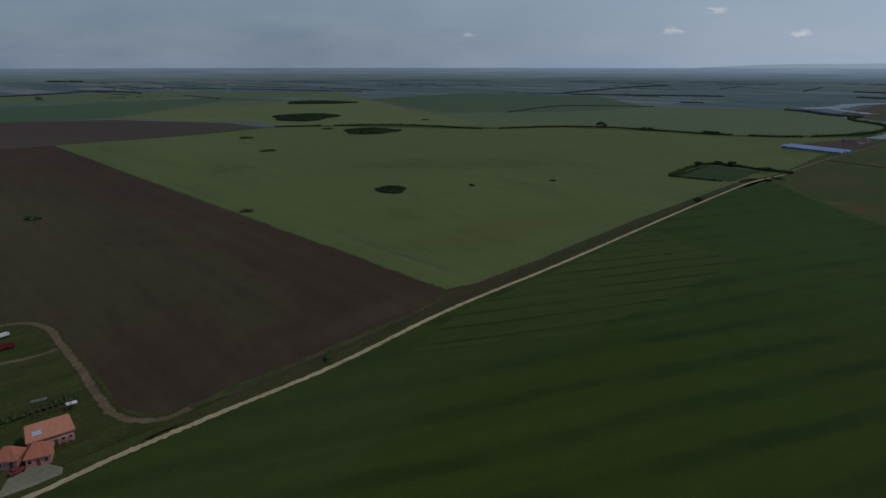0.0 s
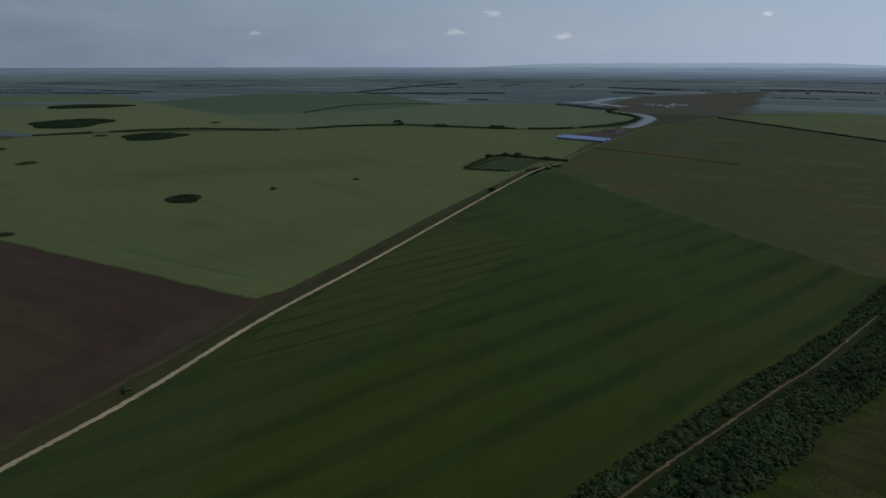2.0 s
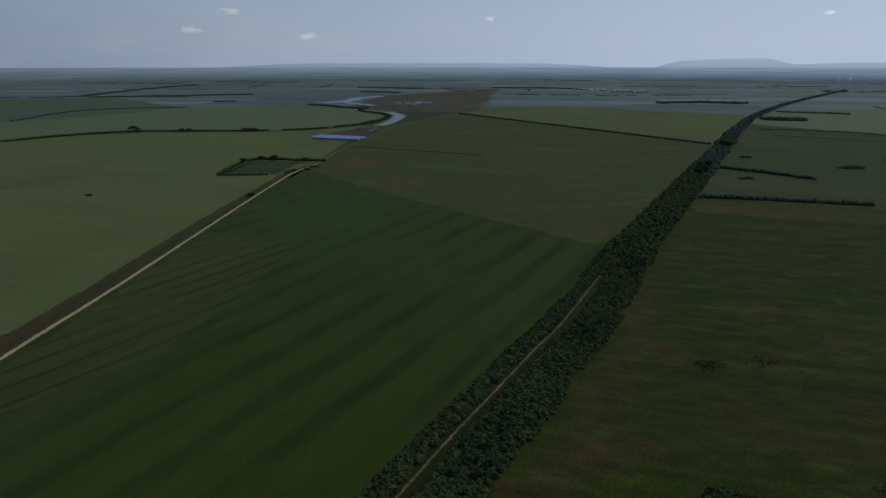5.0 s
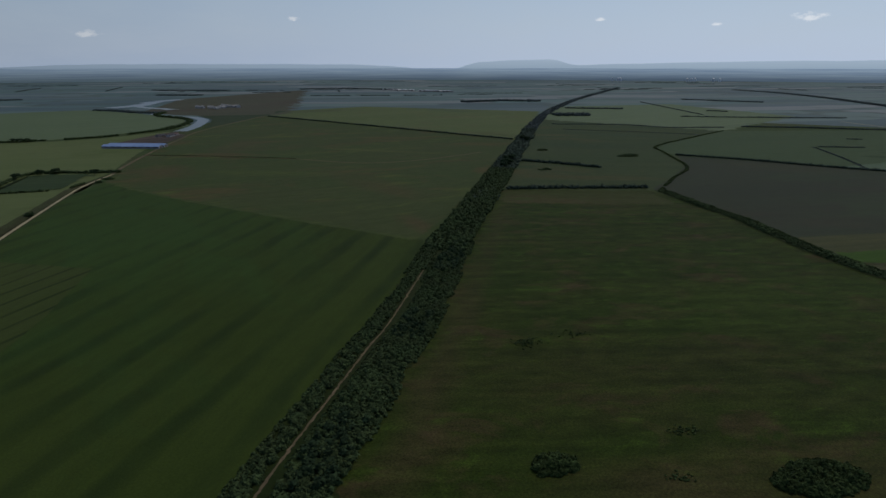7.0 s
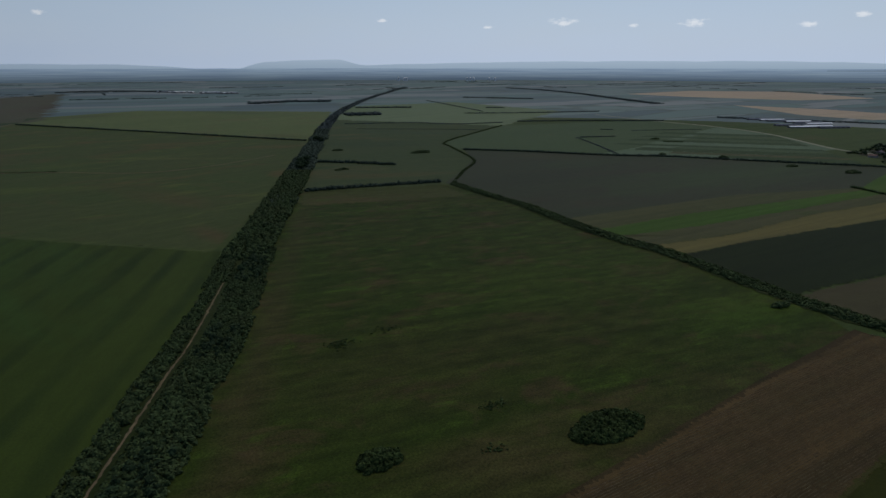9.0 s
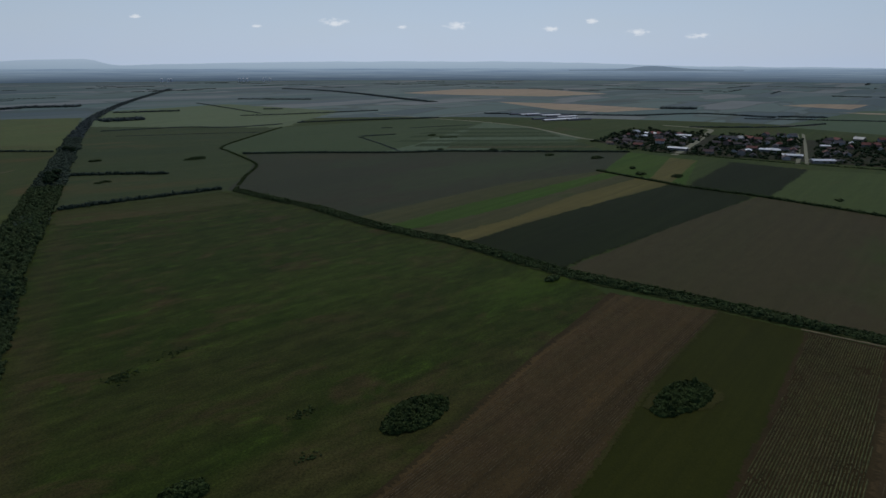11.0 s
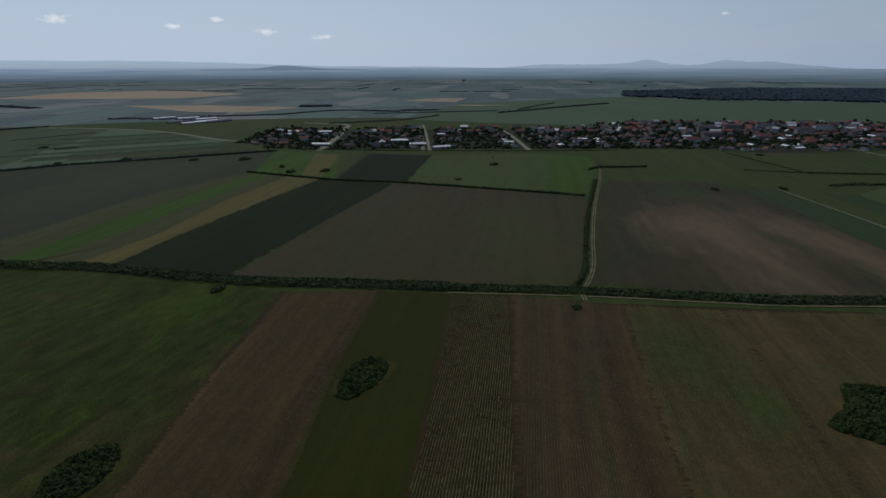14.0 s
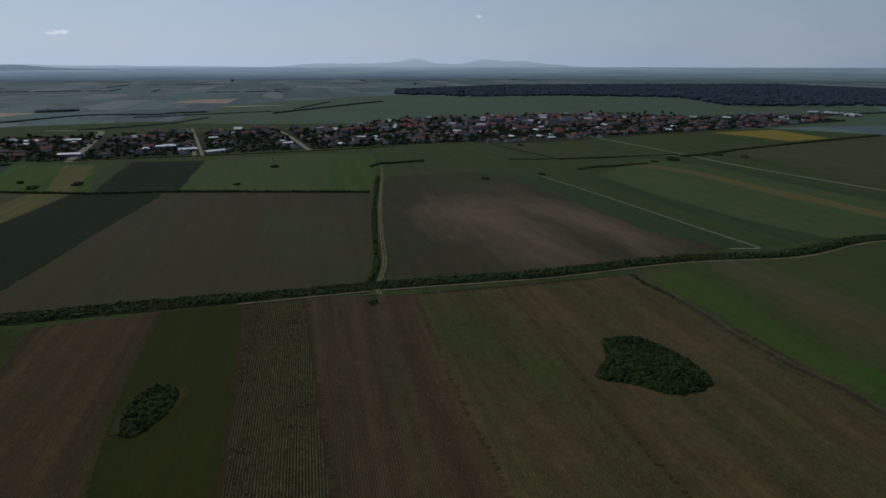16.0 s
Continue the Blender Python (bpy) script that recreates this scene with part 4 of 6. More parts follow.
field("green strips beside the village road", [(214, -795), (135, -752), (50, -688), (-20, -645), (-90, -603), (-90, -640), (-21, -676), (44, -713), (121, -762), (207, -828)], GREEN)
field("grey fallow field beyond the village road", [(149, -883), (84, -1020), (-80, -1230), (-80, -640), (-21, -705)], OLIVE_LIGHT)
field("pale trampled yard at the village edge", [(416, -782), (408, -819), (392, -822), (379, -770), (398, -764)], OLIVE_LIGHT)
field("yellow flowering field at the village end", [(217, -1114), (138, -1222), (48, -1129), (94, -1054)], RAPE)
# ---- near strip fields ----
field("bare brown soil between the strip fields", [(286, -104), (95, -322), (63, -296), (34, -276), (11, -262), (-8, -244), (-19, -231), (-80, -170), (50, 30), (61, 71), (161, -7), (221, -52)], MAIZE_OLIVE)
field("maize strip field on brown soil", [(283, -106), (258, -146), (194, -89), (141, -48), (50, 30), (61, 71), (161, -9), (221, -54)], MAIZE_BROWN, fringe=1.6)
field("olive green clover strip round a thicket", [(258, -146), (233, -172), (164, -113), (122, -75), (20, 10), (50, 30), (141, -48), (194, -89)], OLIVE, fringe=1.2)
field("maize strip field on olive soil", [(233, -172), (214, -196), (143, -134), (106, -102), (20, -25), (20, 10), (122, -75), (164, -113)], MAIZE_OLIVE, fringe=1.4)
field("reddish brown fallow strip field", [(214, -196), (173, -230), (118, -175), (68, -129), (10, -70), (20, -25), (106, -102), (143, -134)], SOIL_RED, fringe=2.2)
field("patchy maize strip field", [(173, -230), (142, -262), (60, -184), (-20, -110), (10, -70), (68, -129), (118, -175)], PATCHY, fringe=2.2)
field("brown patchy field round a large thicket", [(142, -262), (95, -320), (63, -293), (34, -273), (11, -259), (-8, -241), (-19, -228), (-80, -170), (-20, -110), (60, -184)], PATCHY, fringe=2.0)
field("green and brown crop field beyond the small ditch", [(95, -320), (85, -350), (30, -405), (0, -458), (-30, -495), (-150, -600), (-250, -300), (-80, -170), (-19, -228), (11, -259), (63, -293)], BEYOND)
SMALL_DITCH = [(96, -322), (82.8, -309.5), (67.5, -299.5), (48, -283), (33.3, -268), (21.4, -259), (10.3, -250), (0.7, -244.5), (-8.2, -239.5), (-20, -228), (-60, -190)]
field("green strip along the small ditch", [(84, -316), (67, -306), (41, -286), (24, -268), (4, -254), (-19, -240), (-30, -254), (-3, -272), (14, -284), (33, -306), (58, -331), (76, -342)], BRIGHT, fringe=2.5)
ribbon("ground_strip", "bare earth banks of the small ditch", SMALL_DITCH, 5.5, TRODDEN, "ditch", ragged=0.3, step=1.5)
ribbon("ground_strip", "dark earthy bed of the small ditch", SMALL_DITCH, 2.6, EARTH, "ditch", ragged=0.3, step=1.5, offset=-0.6)
# ---- far coloured fields, forest floor, water ----
field("broad dark green field behind the village", [(1130, -700), (1500, -1150), (1480, -1850), (1135, -1880), (920, -2100), (560, -2200), (330, -1840), (0, -2040), (-60, -1500), (230, -1150), (420, -1080), (700, -1000), (950, -800)], DEEP)
field("ripe orange grain field in the distance", [(2625, -11), (3019, -278), (3034, -664), (2500, -831), (2300, -547), (2442, -224)], RIPE)
field("ripe orange grain field beyond the sheds", [(1965, -304), (1842, -508), (1608, -686), (1508, -503), (1608, -398)], RIPE)
field("ripe orange grain field behind the village", [(1724, -1080), (1788, -1234), (1739, -1352), (1556, -1161)], RIPE)
field("narrow ripe grain field behind the village", [(1461, -1059), (1428, -1130), (1338, -1211), (1400, -1090)], RIPE)
field("grey-brown rough ground round the lake", [(848, 1470), (1244, 1919), (2020, 2170), (1487, 1646), (980, 1154), (869, 1242), (838, 1316)], HEATH)
ribbon("water", "main arm of a calm shallow lake", [(880, 1685), (960, 1705), (1035, 1765), (1130, 1865), (1240, 1905)], 46, WATER, "lake", 0.30, ragged=0.3)
ribbon("water", "narrow arm of a calm shallow lake", [(985, 1735), (950, 1650), (945, 1560), (943, 1490)], 26, WATER, "lake", 0.31, ragged=0.3)
ribbon("water", "broad bend of a calm grey-blue river", [(632, 985), (680, 1026), (748, 1095), (800, 1165), (822, 1225), (808, 1270)], 23, WATER, "river", 0.32, ragged=0.12)
ribbon("water", "upper reach of a calm grey-blue river", [(808, 1262), (800, 1320), (830, 1400)], 10, WATER, "river", 0.33)

def vpos(u, v):
    """A place in the village: u along its near edge, v into it."""
    return (800 - 0.575 * u + 0.818 * v, -340 - 0.818 * u - 0.575 * v)


field("dim gardens and yards among the village houses", [vpos(*p) for p in ((-100, 60), (0, -4), (540, -4), (620, -50), (780, -30), (1150, 10), (1380, 40), (1400, 220), (1150, 240), (1060, 345), (870, 390), (630, 420), (500, 290), (330, 262), (-108, 250))], GARDEN)
# ---- roads and tracks ----
ROAD = [(-260, -60), (-190, 38), (-116, 134), (-100, 155), (-78, 180), (-47, 215), (-5, 272), (60, 347), (168, 477), (253, 577), (286, 612), (332, 650)]
TRACK = [(-300, 232), (-216, 241), (-203, 244), (-192, 247), (-179, 241), (-167, 229), (-145, 207), (-130, 191), (-115, 176), (-106, 172), (-96, 173), (-90, 181)]
ribbon("ground_strip", "worn grass margin of the farm track", TRACK, 5.6, VERGE, "grass", z=0.100, ragged=0.12, step=1.2)
ribbon("ground_strip", "worn grass margin of the yard track", [(-163, 222), (-168, 215), (-177, 208), (-184, 201), (-240, 150)], 4.6, VERGE, "grass", z=0.098, ragged=0.12, step=1.2)
ribbon("ground_strip", "worn grass margin of the dirt road", ROAD, 4.6, VERGE, "grass", z=0.104, ragged=0.14, step=1.2, offset=-0.9)
ribbon("road", "straight pale dirt road between fields", ROAD, 2.3, DIRT, z=0.110, step=0.9, ragged=0.16, offset=-0.9)
ribbon("road", "worn dirt track towards the river", [(332, 650), (419, 743), (565, 883), (671, 973), (945, 1137)], 4.0, DUST)
ribbon("path", "bare farm track round the yard and field edge", TRACK, 2.9, DUST, "track", z=0.107, ragged=0.22, step=0.8)
ribbon("path", "faint brown wheel track along the field edge", [(-91, 180), (-79, 192), (-64, 211), (-30, 254), (-10, 283)], 2.2, TRODDEN, "track", z=0.1085, ragged=0.35, step=1.0)
ribbon("path", "bare farm track into the yard", [(-163, 222), (-168, 215), (-177, 208), (-184, 201), (-240, 150)], 2.6, DUST, "track", z=0.109, ragged=0.12, step=1.0)
ribbon("path", "faint track over the pasture", [(428, 756), (449, 721), (480, 660), (517, 577), (540, 487), (600, 444), (700, 420)], 2.5, DUST, "track", ragged=0.3)
BELT = [(-120, 28), (0, 82), (92, 122.3), (110, 130), (134.5, 139.8), (172, 155), (196, 164), (264, 195), (320, 222)]
ribbon("ground_strip", "dark undergrowth below the scrub", BELT, 29, UNDER, "undergrowth", offset=-6.0, ragged=0.06, step=2)
ribbon("path", "narrow dirt path through the tree belt", BELT[:-1], 0.85, DUST, "track", ragged=0.4, step=1.5)
ribbon("path", "pale grass strip between maize and clover", [(252, -141), (194, -89), (141, -48), (60, 22)], 1.4, RIM, "track", ragged=0.6, step=1.0)
DITCH = [(571, 152), (528, 110), (494, 73), (444, 32), (405, -6), (383, -33), (316, -89), (276, -136), (241, -176), (201, -224), (166, -261), (148, -280), (132, -297), (81, -363), (28, -412), (1, -462), (-20, -489), (-80, -545)]
ribbon("ground_strip", "dark undergrowth along the stream", DITCH, 13, UNDER, "undergrowth", offset=1.0, ragged=0.12, step=2)
ribbon("path", "narrow farm track beside the stream hedge", DITCH[8:], 1.5, PALE_TRACK, "track", offset=-6.8, ragged=0.25, step=2)
VILLAGE_TRACK = [(188, -220), (197.8, -229.3), (206, -243), (222.4, -265.4), (262.2, -310.3), (310, -366), (358.8, -426), (403.6, -481.4), (449, -534.5), (462, -548)]
ribbon("ground_strip", "green grass verge of the field track", VILLAGE_TRACK, 6.5, GREEN, "grass", ragged=0.2, step=2, offset=2.0)
for _off in (-0.75, 0.75):
    ribbon("path", "pale wheel line of the field track", VILLAGE_TRACK, 0.7, PALE_TRACK, "track", ragged=0.3, step=2, offset=_off)
ribbon("path", "pale narrow path between strip fields", [(277, -578), (177, -510), (105, -458), (52, -421), (46, -414), (60, -403)], 1.3, CONCRETE, "track", ragged=0.2, step=3)
ribbon("road", "village road leading out over the fields", [(400, -970), (343, -930), (207, -831), (121, -765), (44, -716), (-21, -679), (-90, -640)], 3.2, CONCRETE)
ribbon("road", "pale country road curving to the village", [(1500, 60), (1373, -51), (1255, -171), (1137, -239), (959, -285), (897, -337), (840, -385)], 7, CONCRETE)
ribbon("road", "village street crossing the houses", [(768, -348), (850, -406), (1019, -516), (1075, -548), (1110, -540), (1166, -500)], 9, CONCRETE)
ribbon("road", "straight village street", [(682, -462), (858, -575), (996, -662)], 5, CONCRETE, offset=4)
ribbon("road", "straight village street", [(682, -462), (858, -575), (996, -662)], 4, CONCRETE, offset=-5)
ribbon("road", "straight village street", [(610, -580), (760, -681), (834, -725)], 6, CONCRETE)
field("pale paved square behind the village", [(1130, -715), (1160, -720), (1150, -790), (1122, -785)], ASPHALT)

# ---- tree belt, hedges, thickets ----
BELT2 = [(300, 207), (370, 236), (443, 266), (591, 329), (828, 429), (1005, 505)]
c1, r1 = along(BELT[1:], 1.35, 17.0, 2.1, 11, 0.0, -12.4, 1.5)
bushes("tree_belt", "dense dark green scrub along the dirt path", "scrub", c1, r1, SHRUB, 44, 0.44, 21)
c1, r1 = along(BELT[1:], 1.45, 6.5, 2.2, 12, 0.0, 4.4, 1.5)
bushes("tree_belt", "uneven dark green scrub on the field side of the path", "scrub", c1, r1, SHRUB, 44, 0.44, 22)
c1, r1 = along(BELT[1:], 1.8, 2.0, 0.9, 16, 0.30, -2.9, 1.1)
bushes("tree_belt", "bushes leaning over the dirt path", "scrub", c1, r1, SHRUB, 44, 0.44, 26)
c1, r1 = along(BELT[7:], 1.6, 4.5, 2.2, 17, 0.0, 0.0, 1.5)
bushes("tree_belt", "scrub closing over the end of the path", "scrub", c1, r1, SHRUB, 34, 0.34, 27)
c1, r1 = along(BELT[1:], 3.6, 16, 3.8, 15, 0.5, -12.0, 2.1)
bushes("tree_belt", "taller bushes standing out of the scrub", "scrub", c1, r1, TREE, 60, 0.5, 25)
for _off, _sd in ((-21.5, 18), (8.6, 19)):
    c1, r1 = along(BELT[1:], 2.2, 4.0, 1.5, _sd, 0.38, _off, 1.2)
    bushes("tree_belt", "loose low bushes at the edge of the scrub", "scrub", c1, r1, SHRUB, 30, 0.3, _sd + 10)
c1, r1 = along(BELT2[:4], 2.6, 29, 4.0, 13, 0.0)
bushes("tree_belt", "wide dark green tree belt running across the plain", "tree belt", c1, r1, SHRUB, 30, 0.6, 23)
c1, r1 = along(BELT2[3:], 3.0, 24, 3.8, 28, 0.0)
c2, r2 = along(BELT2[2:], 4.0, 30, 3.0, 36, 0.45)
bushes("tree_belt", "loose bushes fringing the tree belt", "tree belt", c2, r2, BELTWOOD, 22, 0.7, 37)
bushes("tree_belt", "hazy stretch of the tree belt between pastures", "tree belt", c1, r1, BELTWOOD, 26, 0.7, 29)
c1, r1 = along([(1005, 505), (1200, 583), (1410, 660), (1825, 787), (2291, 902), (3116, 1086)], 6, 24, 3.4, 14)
bushes("tree_belt", "far end of the tree belt", "tree belt", c1, r1, HAZED_FARWOOD, 12, 1.4, 24, True)
hedge("overgrown hedge along the stream", DITCH, 11, 1.5, None, 1.5, 34, 0.40, 0.05, 31, offset=0.8)
hedge("taller bushes along the stream", DITCH, 9, 3.0, None, 2.4, 40, 0.36, 0.52, 30)
hedge("reedy second bank of the stream", DITCH[2:9], 3, 2.0, REED, 2.0, 26, 0.45, 0.1, 32, offset=6)
hedge("thin weedy line beside the pasture track", [(432, 758), (453, 723), (484, 662), (521, 579)], 2.5, 0.7, REED, 1.6, 16, 0.4, 0.0, 49)
hedge("dark hedge between meadows", [(497, 271), (529, 231), (576, 166)], 6, 4.0, BELTWOOD, 2.8, 24, 0.6, 0, 33)
hedge("dark hedge between meadows", [(660, 344), (665, 298), (665, 245)], 6, 4.0, BELTWOOD, 2.8, 24, 0.6, 0, 34)
hedge("dark spinney beside the tree belt", [(1317, 600), (1368, 544)], 40, 7, HAZED_FARWOOD, 6, 16, 1.4, 0, 35)
hedge("thin far hedge", [(1561, 682), (1611, 546)], 8, 5, HAZED_FARWOOD, 5, 14, 1.2, 0, 36)
hedge("thin hedge between pastures", [(934, 1117), (894, 790), (863, 557), (851, 456)], 4, 3.2, BELTWOOD, 3.0, 20, 0.7, 0, 37)
hedge("scrub along the curving stream", [(571, 152), (644, 160), (728, 168), (839, 226), (897, 250), (1065, 232), (1172, 217)], 4, 1.5, REED, 2.2, 16, 0.5, 0.1, 38)
hedge("long dark hedge behind the brown field", [(815, 203), (820, 128), (815, 62), (813, 3), (820, -60), (811, -148), (798, -300)], 4, 3.2, BELTWOOD, 2.4, 20, 0.6, 0.0, 39)
hedge("thin dark hedge across the fields", [(655, -212), (562, -265), (508, -312), (415, -375), (360, -411)], 3.5, 2.6, None, 2.2, 22, 0.5, 0.0, 40)
hedge("low green growth beside the field track", VILLAGE_TRACK[1:8], 3.6, 1.2, None, 1.5, 26, 0.4, 0.1, 41, offset=4.4)
hedge("clumps of bushes beside the field track", VILLAGE_TRACK[1:8], 3.4, 2.6, None, 2.0, 30, 0.45, 0.5, 50, offset=4.4)
hedge("hooked hedge at the end of the field track", [(452, -520), (457, -541), (450, -551), (428, -588)], 5, 3.0, None, 2.6, 22, 0.5, 0, 42)
hedge("sparse weeds along the small ditch", SMALL_DITCH, 4, 0.5, REED, 1.6, 18, 0.35, 0.55, 43)
hedge("hedge along the far ditch", [(-362, 1132), (-234, 1169), (-130, 1185), (-64, 1165), (39, 1116), (133, 1151), (246, 1155), (325, 1100), (414, 1040), (508, 1005), (628, 1031)], 5, 3.5, None, 3.0, 16, 0.8, 0.15, 44)
hedge("wooded river bank", [(628, 1031), (700, 1080), (760, 1150), (790, 1220), (800, 1330), (861, 1400)], 14, 4.5, None, 4.0, 16, 1.0, 0.15, 45)
hedge("thin far hedge across pale fields", [(-1409, 3005), (-960, 2886), (-432, 2665)], 8, 6, HAZED_FARWOOD, 7, 8, 1.6, 0.1, 46, small=True)
hedge("hedge round the small enclosure", [(211, 637), (242, 678), (278, 716), (306, 701), (324, 675), (345, 655)], 5, 3.6, None, 3.0, 28, 0.6, 0.26, 47)
hedge("low hedge of the small enclosure", [(211, 637), (237, 619), (263, 605), (290, 620)], 3, 2.4, None, 2.6, 24, 0.5, 0.24, 48)
field("dark weedy plot inside the small enclosure", [(214, 636), (243, 674), (278, 711), (320, 672), (263, 609)], DARKG, fringe=3.0)

def thicket(label, rim, height, seed, leaves=60, leaf=0.40, spacing=1.0, material=None):
    """A dense thicket that fills an uneven plan, tallest inside and ragged at its rim, with a few taller crowns."""
    rng = np.random.default_rng(seed)
    p = np.array(rim, float)
    line = smooth_line(list(rim) + [rim[0]], 0.7)
    lo, hi = p.min(0) - 1, p.max(0) + 1
    q = lo + rng.random((int(np.prod(hi - lo) / spacing**2 * 1.7), 2)) * (hi - lo)
    q = q[inside(q, [tuple(v) for v in line])]
    edge = np.sqrt(((q[:, None] - line[None]) ** 2).sum(2)).min(1)
    h = height * (0.62 + 0.45 * rng.random(len(q))) * np.clip(0.45 + edge / 5, 0.45, 1.0) * (1 + 0.5 * (rng.random(len(q)) > 0.93))
    w = spacing * (0.65 + 0.6 * rng.random(len(q)))
    return bushes("thicket", label, "thicket", np.c_[q, h * 0.45], np.stack([w, w, h * 0.6], 1), material or REED, leaves, leaf, seed)


thicket("small dark thicket in the meadow", [(138, 64.5), (143.5, 65.5), (147.5, 63), (149, 57.7), (145.8, 54), (141.6, 55.5), (137, 60.5)], 2.2, 51)
thicket("oval dark green thicket in the meadow", [(170, 7.7), (179.6, 5.2), (187.5, -0.5), (190, -8.3), (187.5, -13.5), (182.5, -13.8), (175.3, -9.4), (170.4, -2.9), (168.4, 4)], 2.4, 52)
thicket("oval dark green thicket in the clover", [(175.6, -81), (185.2, -87.8), (193, -97), (193, -104.5), (186.5, -106.8), (178.3, -100.5), (174, -91.3), (172.3, -83.2)], 2.4, 53)
thicket("large dark green thicket in the patchy field", [(77.5, -230), (67.8, -239.8), (51, -235.8), (36, -224), (32.5, -215.5), (38.5, -204.6), (44, -202), (54.3, -202.4), (66, -199.3), (69, -203.6), (70.5, -217)], 2.6, 54)
clump("round dark thicket in the pale cereal", -66, 555, 13, 16, 0, 2.6, 55, 40, 0.4, 1.6, "thicket", TREE)
for _i, (_x, _y, _rx, _ry) in enumerate(((-346, 1360, 66, 95), (-161, 1070, 44, 46), (-437, 1899, 100, 70))):
    clump("wide dark thicket in the far crop", _x, _y, _rx, _ry, 0, 4, 56 + _i, 16, 0.9, 3.6, "thicket", TREE)
for _i, (_x, _y, _r) in enumerate(((-259, 813, 10), (-338, 961, 11), (-169, 465, 4.5), (-319, 434, 6), (-80, 1299, 8), (-242, 1105, 9), (88, 606, 3), (8, 577, 3), (762, 363, 7), (617, 290, 6), (775, 250, 14), (184, -210, 3.2), (307, -80, 5))):
    clump("low dark bush patch in the field", _x, _y, _r, _r * 0.5, 20 - 60 * (_x > 0), 2.6, 70 + _i, 40, 0.5, 2.2, "bush_patch")

# ---- small fair-weather clouds on the sky backdrop ----
CLOUD = bpy.data.materials.new("cloud")
CLOUD.use_nodes = True
_nt = CLOUD.node_tree
_nt.nodes.clear()
_out, _em, _tr, _mx, _co, _geo = (_nt.nodes.new(k) for k in ("ShaderNodeOutputMaterial", "ShaderNodeEmission", "ShaderNodeBsdfTransparent", "ShaderNodeMixShader", "ShaderNodeTexCoord", "ShaderNodeNewGeometry"))
# the flat cards glow; their sunlit brightness is put into this colour
_nt.links.new(mix_rgb(_nt, sunward(_nt, _geo.outputs["Position"]), (0.62, 0.70, 0.80), (1.75, 1.82, 1.92)), _em.inputs[0])
_len = _nt.nodes.new("ShaderNodeVectorMath")
_len.operation = "LENGTH"
_stretch = _nt.nodes.new("ShaderNodeVectorMath")
_stretch.operation = "MULTIPLY"
_stretch.inputs[1].default_value = (1.0, 1.0, 2.4)
_sum = _nt.nodes.new("ShaderNodeMath")
_sum.operation = "MULTIPLY_ADD"
_sum.inputs[1].default_value = 2.3
_nt.links.new(_geo.outputs["Position"], _stretch.inputs[0])
_nt.links.new(noise_of(_nt, _stretch.outputs[0], 0.016, 6, 0.62), _sum.inputs[0])
_nt.links.new(_co.outputs["Object"], _len.inputs[0])
_nt.links.new(_len.outputs["Value"], _sum.inputs[2])
_nt.links.new(rng_map(_nt, _sum.outputs[0], 1.25, 1.80, 0.72, 0.0), _mx.inputs[0])
for _a, _b in ((_tr.outputs[0], _mx.inputs[1]), (_em.outputs[0], _mx.inputs[2]), (_mx.outputs[0], _out.inputs[0])):
    _nt.links.new(_a, _b)
for _i, (_bear, _el, _w) in enumerate(((20.7, 4.19, 170), (17.4, 2.67, 180), (26.8, 2.33, 190), (0.4, 2.5, 130), (42.6, 3.76, 110), (68.9, 3.68, 80), (84.5, 3.5, 230), (78.1, 3.15, 90),
                                     (95.1, 3.3, 210), (103.4, 2.99, 130), (110.5, 2.64, 170), (115.3, 2.3, 160), (106.6, 3.56, 130), (90.2, 3.21, 110), (148.8, 3.92, 80))):
    _bm = bmesh.new()
    _rim = [_bm.verts.new((1.3 * math.cos(_k * math.pi / 12), 0, 1.3 * math.sin(_k * math.pi / 12) * (1.0 if _k < 13 else 0.5))) for _k in range(24)]
    _bm.faces.new(_rim)
    _ob = tagged(part("backdrop_cloud", _bm, CLOUD), "small soft white fair-weather cloud low over the horizon", "cloud", "", "structure")
    _ob.visible_shadow = False
    _d = 4650
    _ob.matrix_world = pose(_d * math.sin(radians(_bear)), _d * math.cos(radians(_bear)), 110 + _d * math.tan(radians(_el)), 0, 0, -_bear) @ Matrix.Diagonal((_w * 0.62, 1, _w * 0.21, 1))

LAYER[0] += 0.02
field("ring of yellowish grass round the thicket", [(182 + 15.8 * math.cos(a) * math.cos(radians(-74)) - 7.6 * math.sin(a) * math.sin(radians(-74)), -95.5 + 15.8 * math.cos(a) * math.sin(radians(-74)) + 7.6 * math.sin(a) * math.cos(radians(-74))) for a in (i * math.pi / 14 for i in range(28))], RIM, fringe=1.2)


def weeds(label, x, y, rx, ry, turn, n, seed):
    """A loose patch of low weeds that thins out towards its rim."""
    rng = np.random.default_rng(seed)
    l = rng.standard_normal((n, 2)) * (rx, ry) * 0.5
    ca, sa = math.cos(radians(turn)), math.sin(radians(turn))
    s = 0.2 + 0.3 * rng.random(n)
    c = np.stack([x + ca * l[:, 0] - sa * l[:, 1], y + sa * l[:, 0] + ca * l[:, 1], 0.3 + 0.2 * s], 1)
    return bushes("weed_patch", label, "weeds", c, np.stack([s * 1.4, s * 1.4, s * 0.35], 1), WEED, 10, 0.18, seed)


weeds("loose patch of dark weeds in the meadow", 212, 104, 7, 4, -40, 80, 160)
weeds("loose patch of dark weeds in the meadow", 182, 34, 5, 3, -40, 40, 161)
weeds("faint patch of weeds in the meadow", 158, 29, 4, 3, -40, 22, 162)
weeds("faint patch of weeds in the meadow", 230, 92, 9, 4, -40, 26, 163)
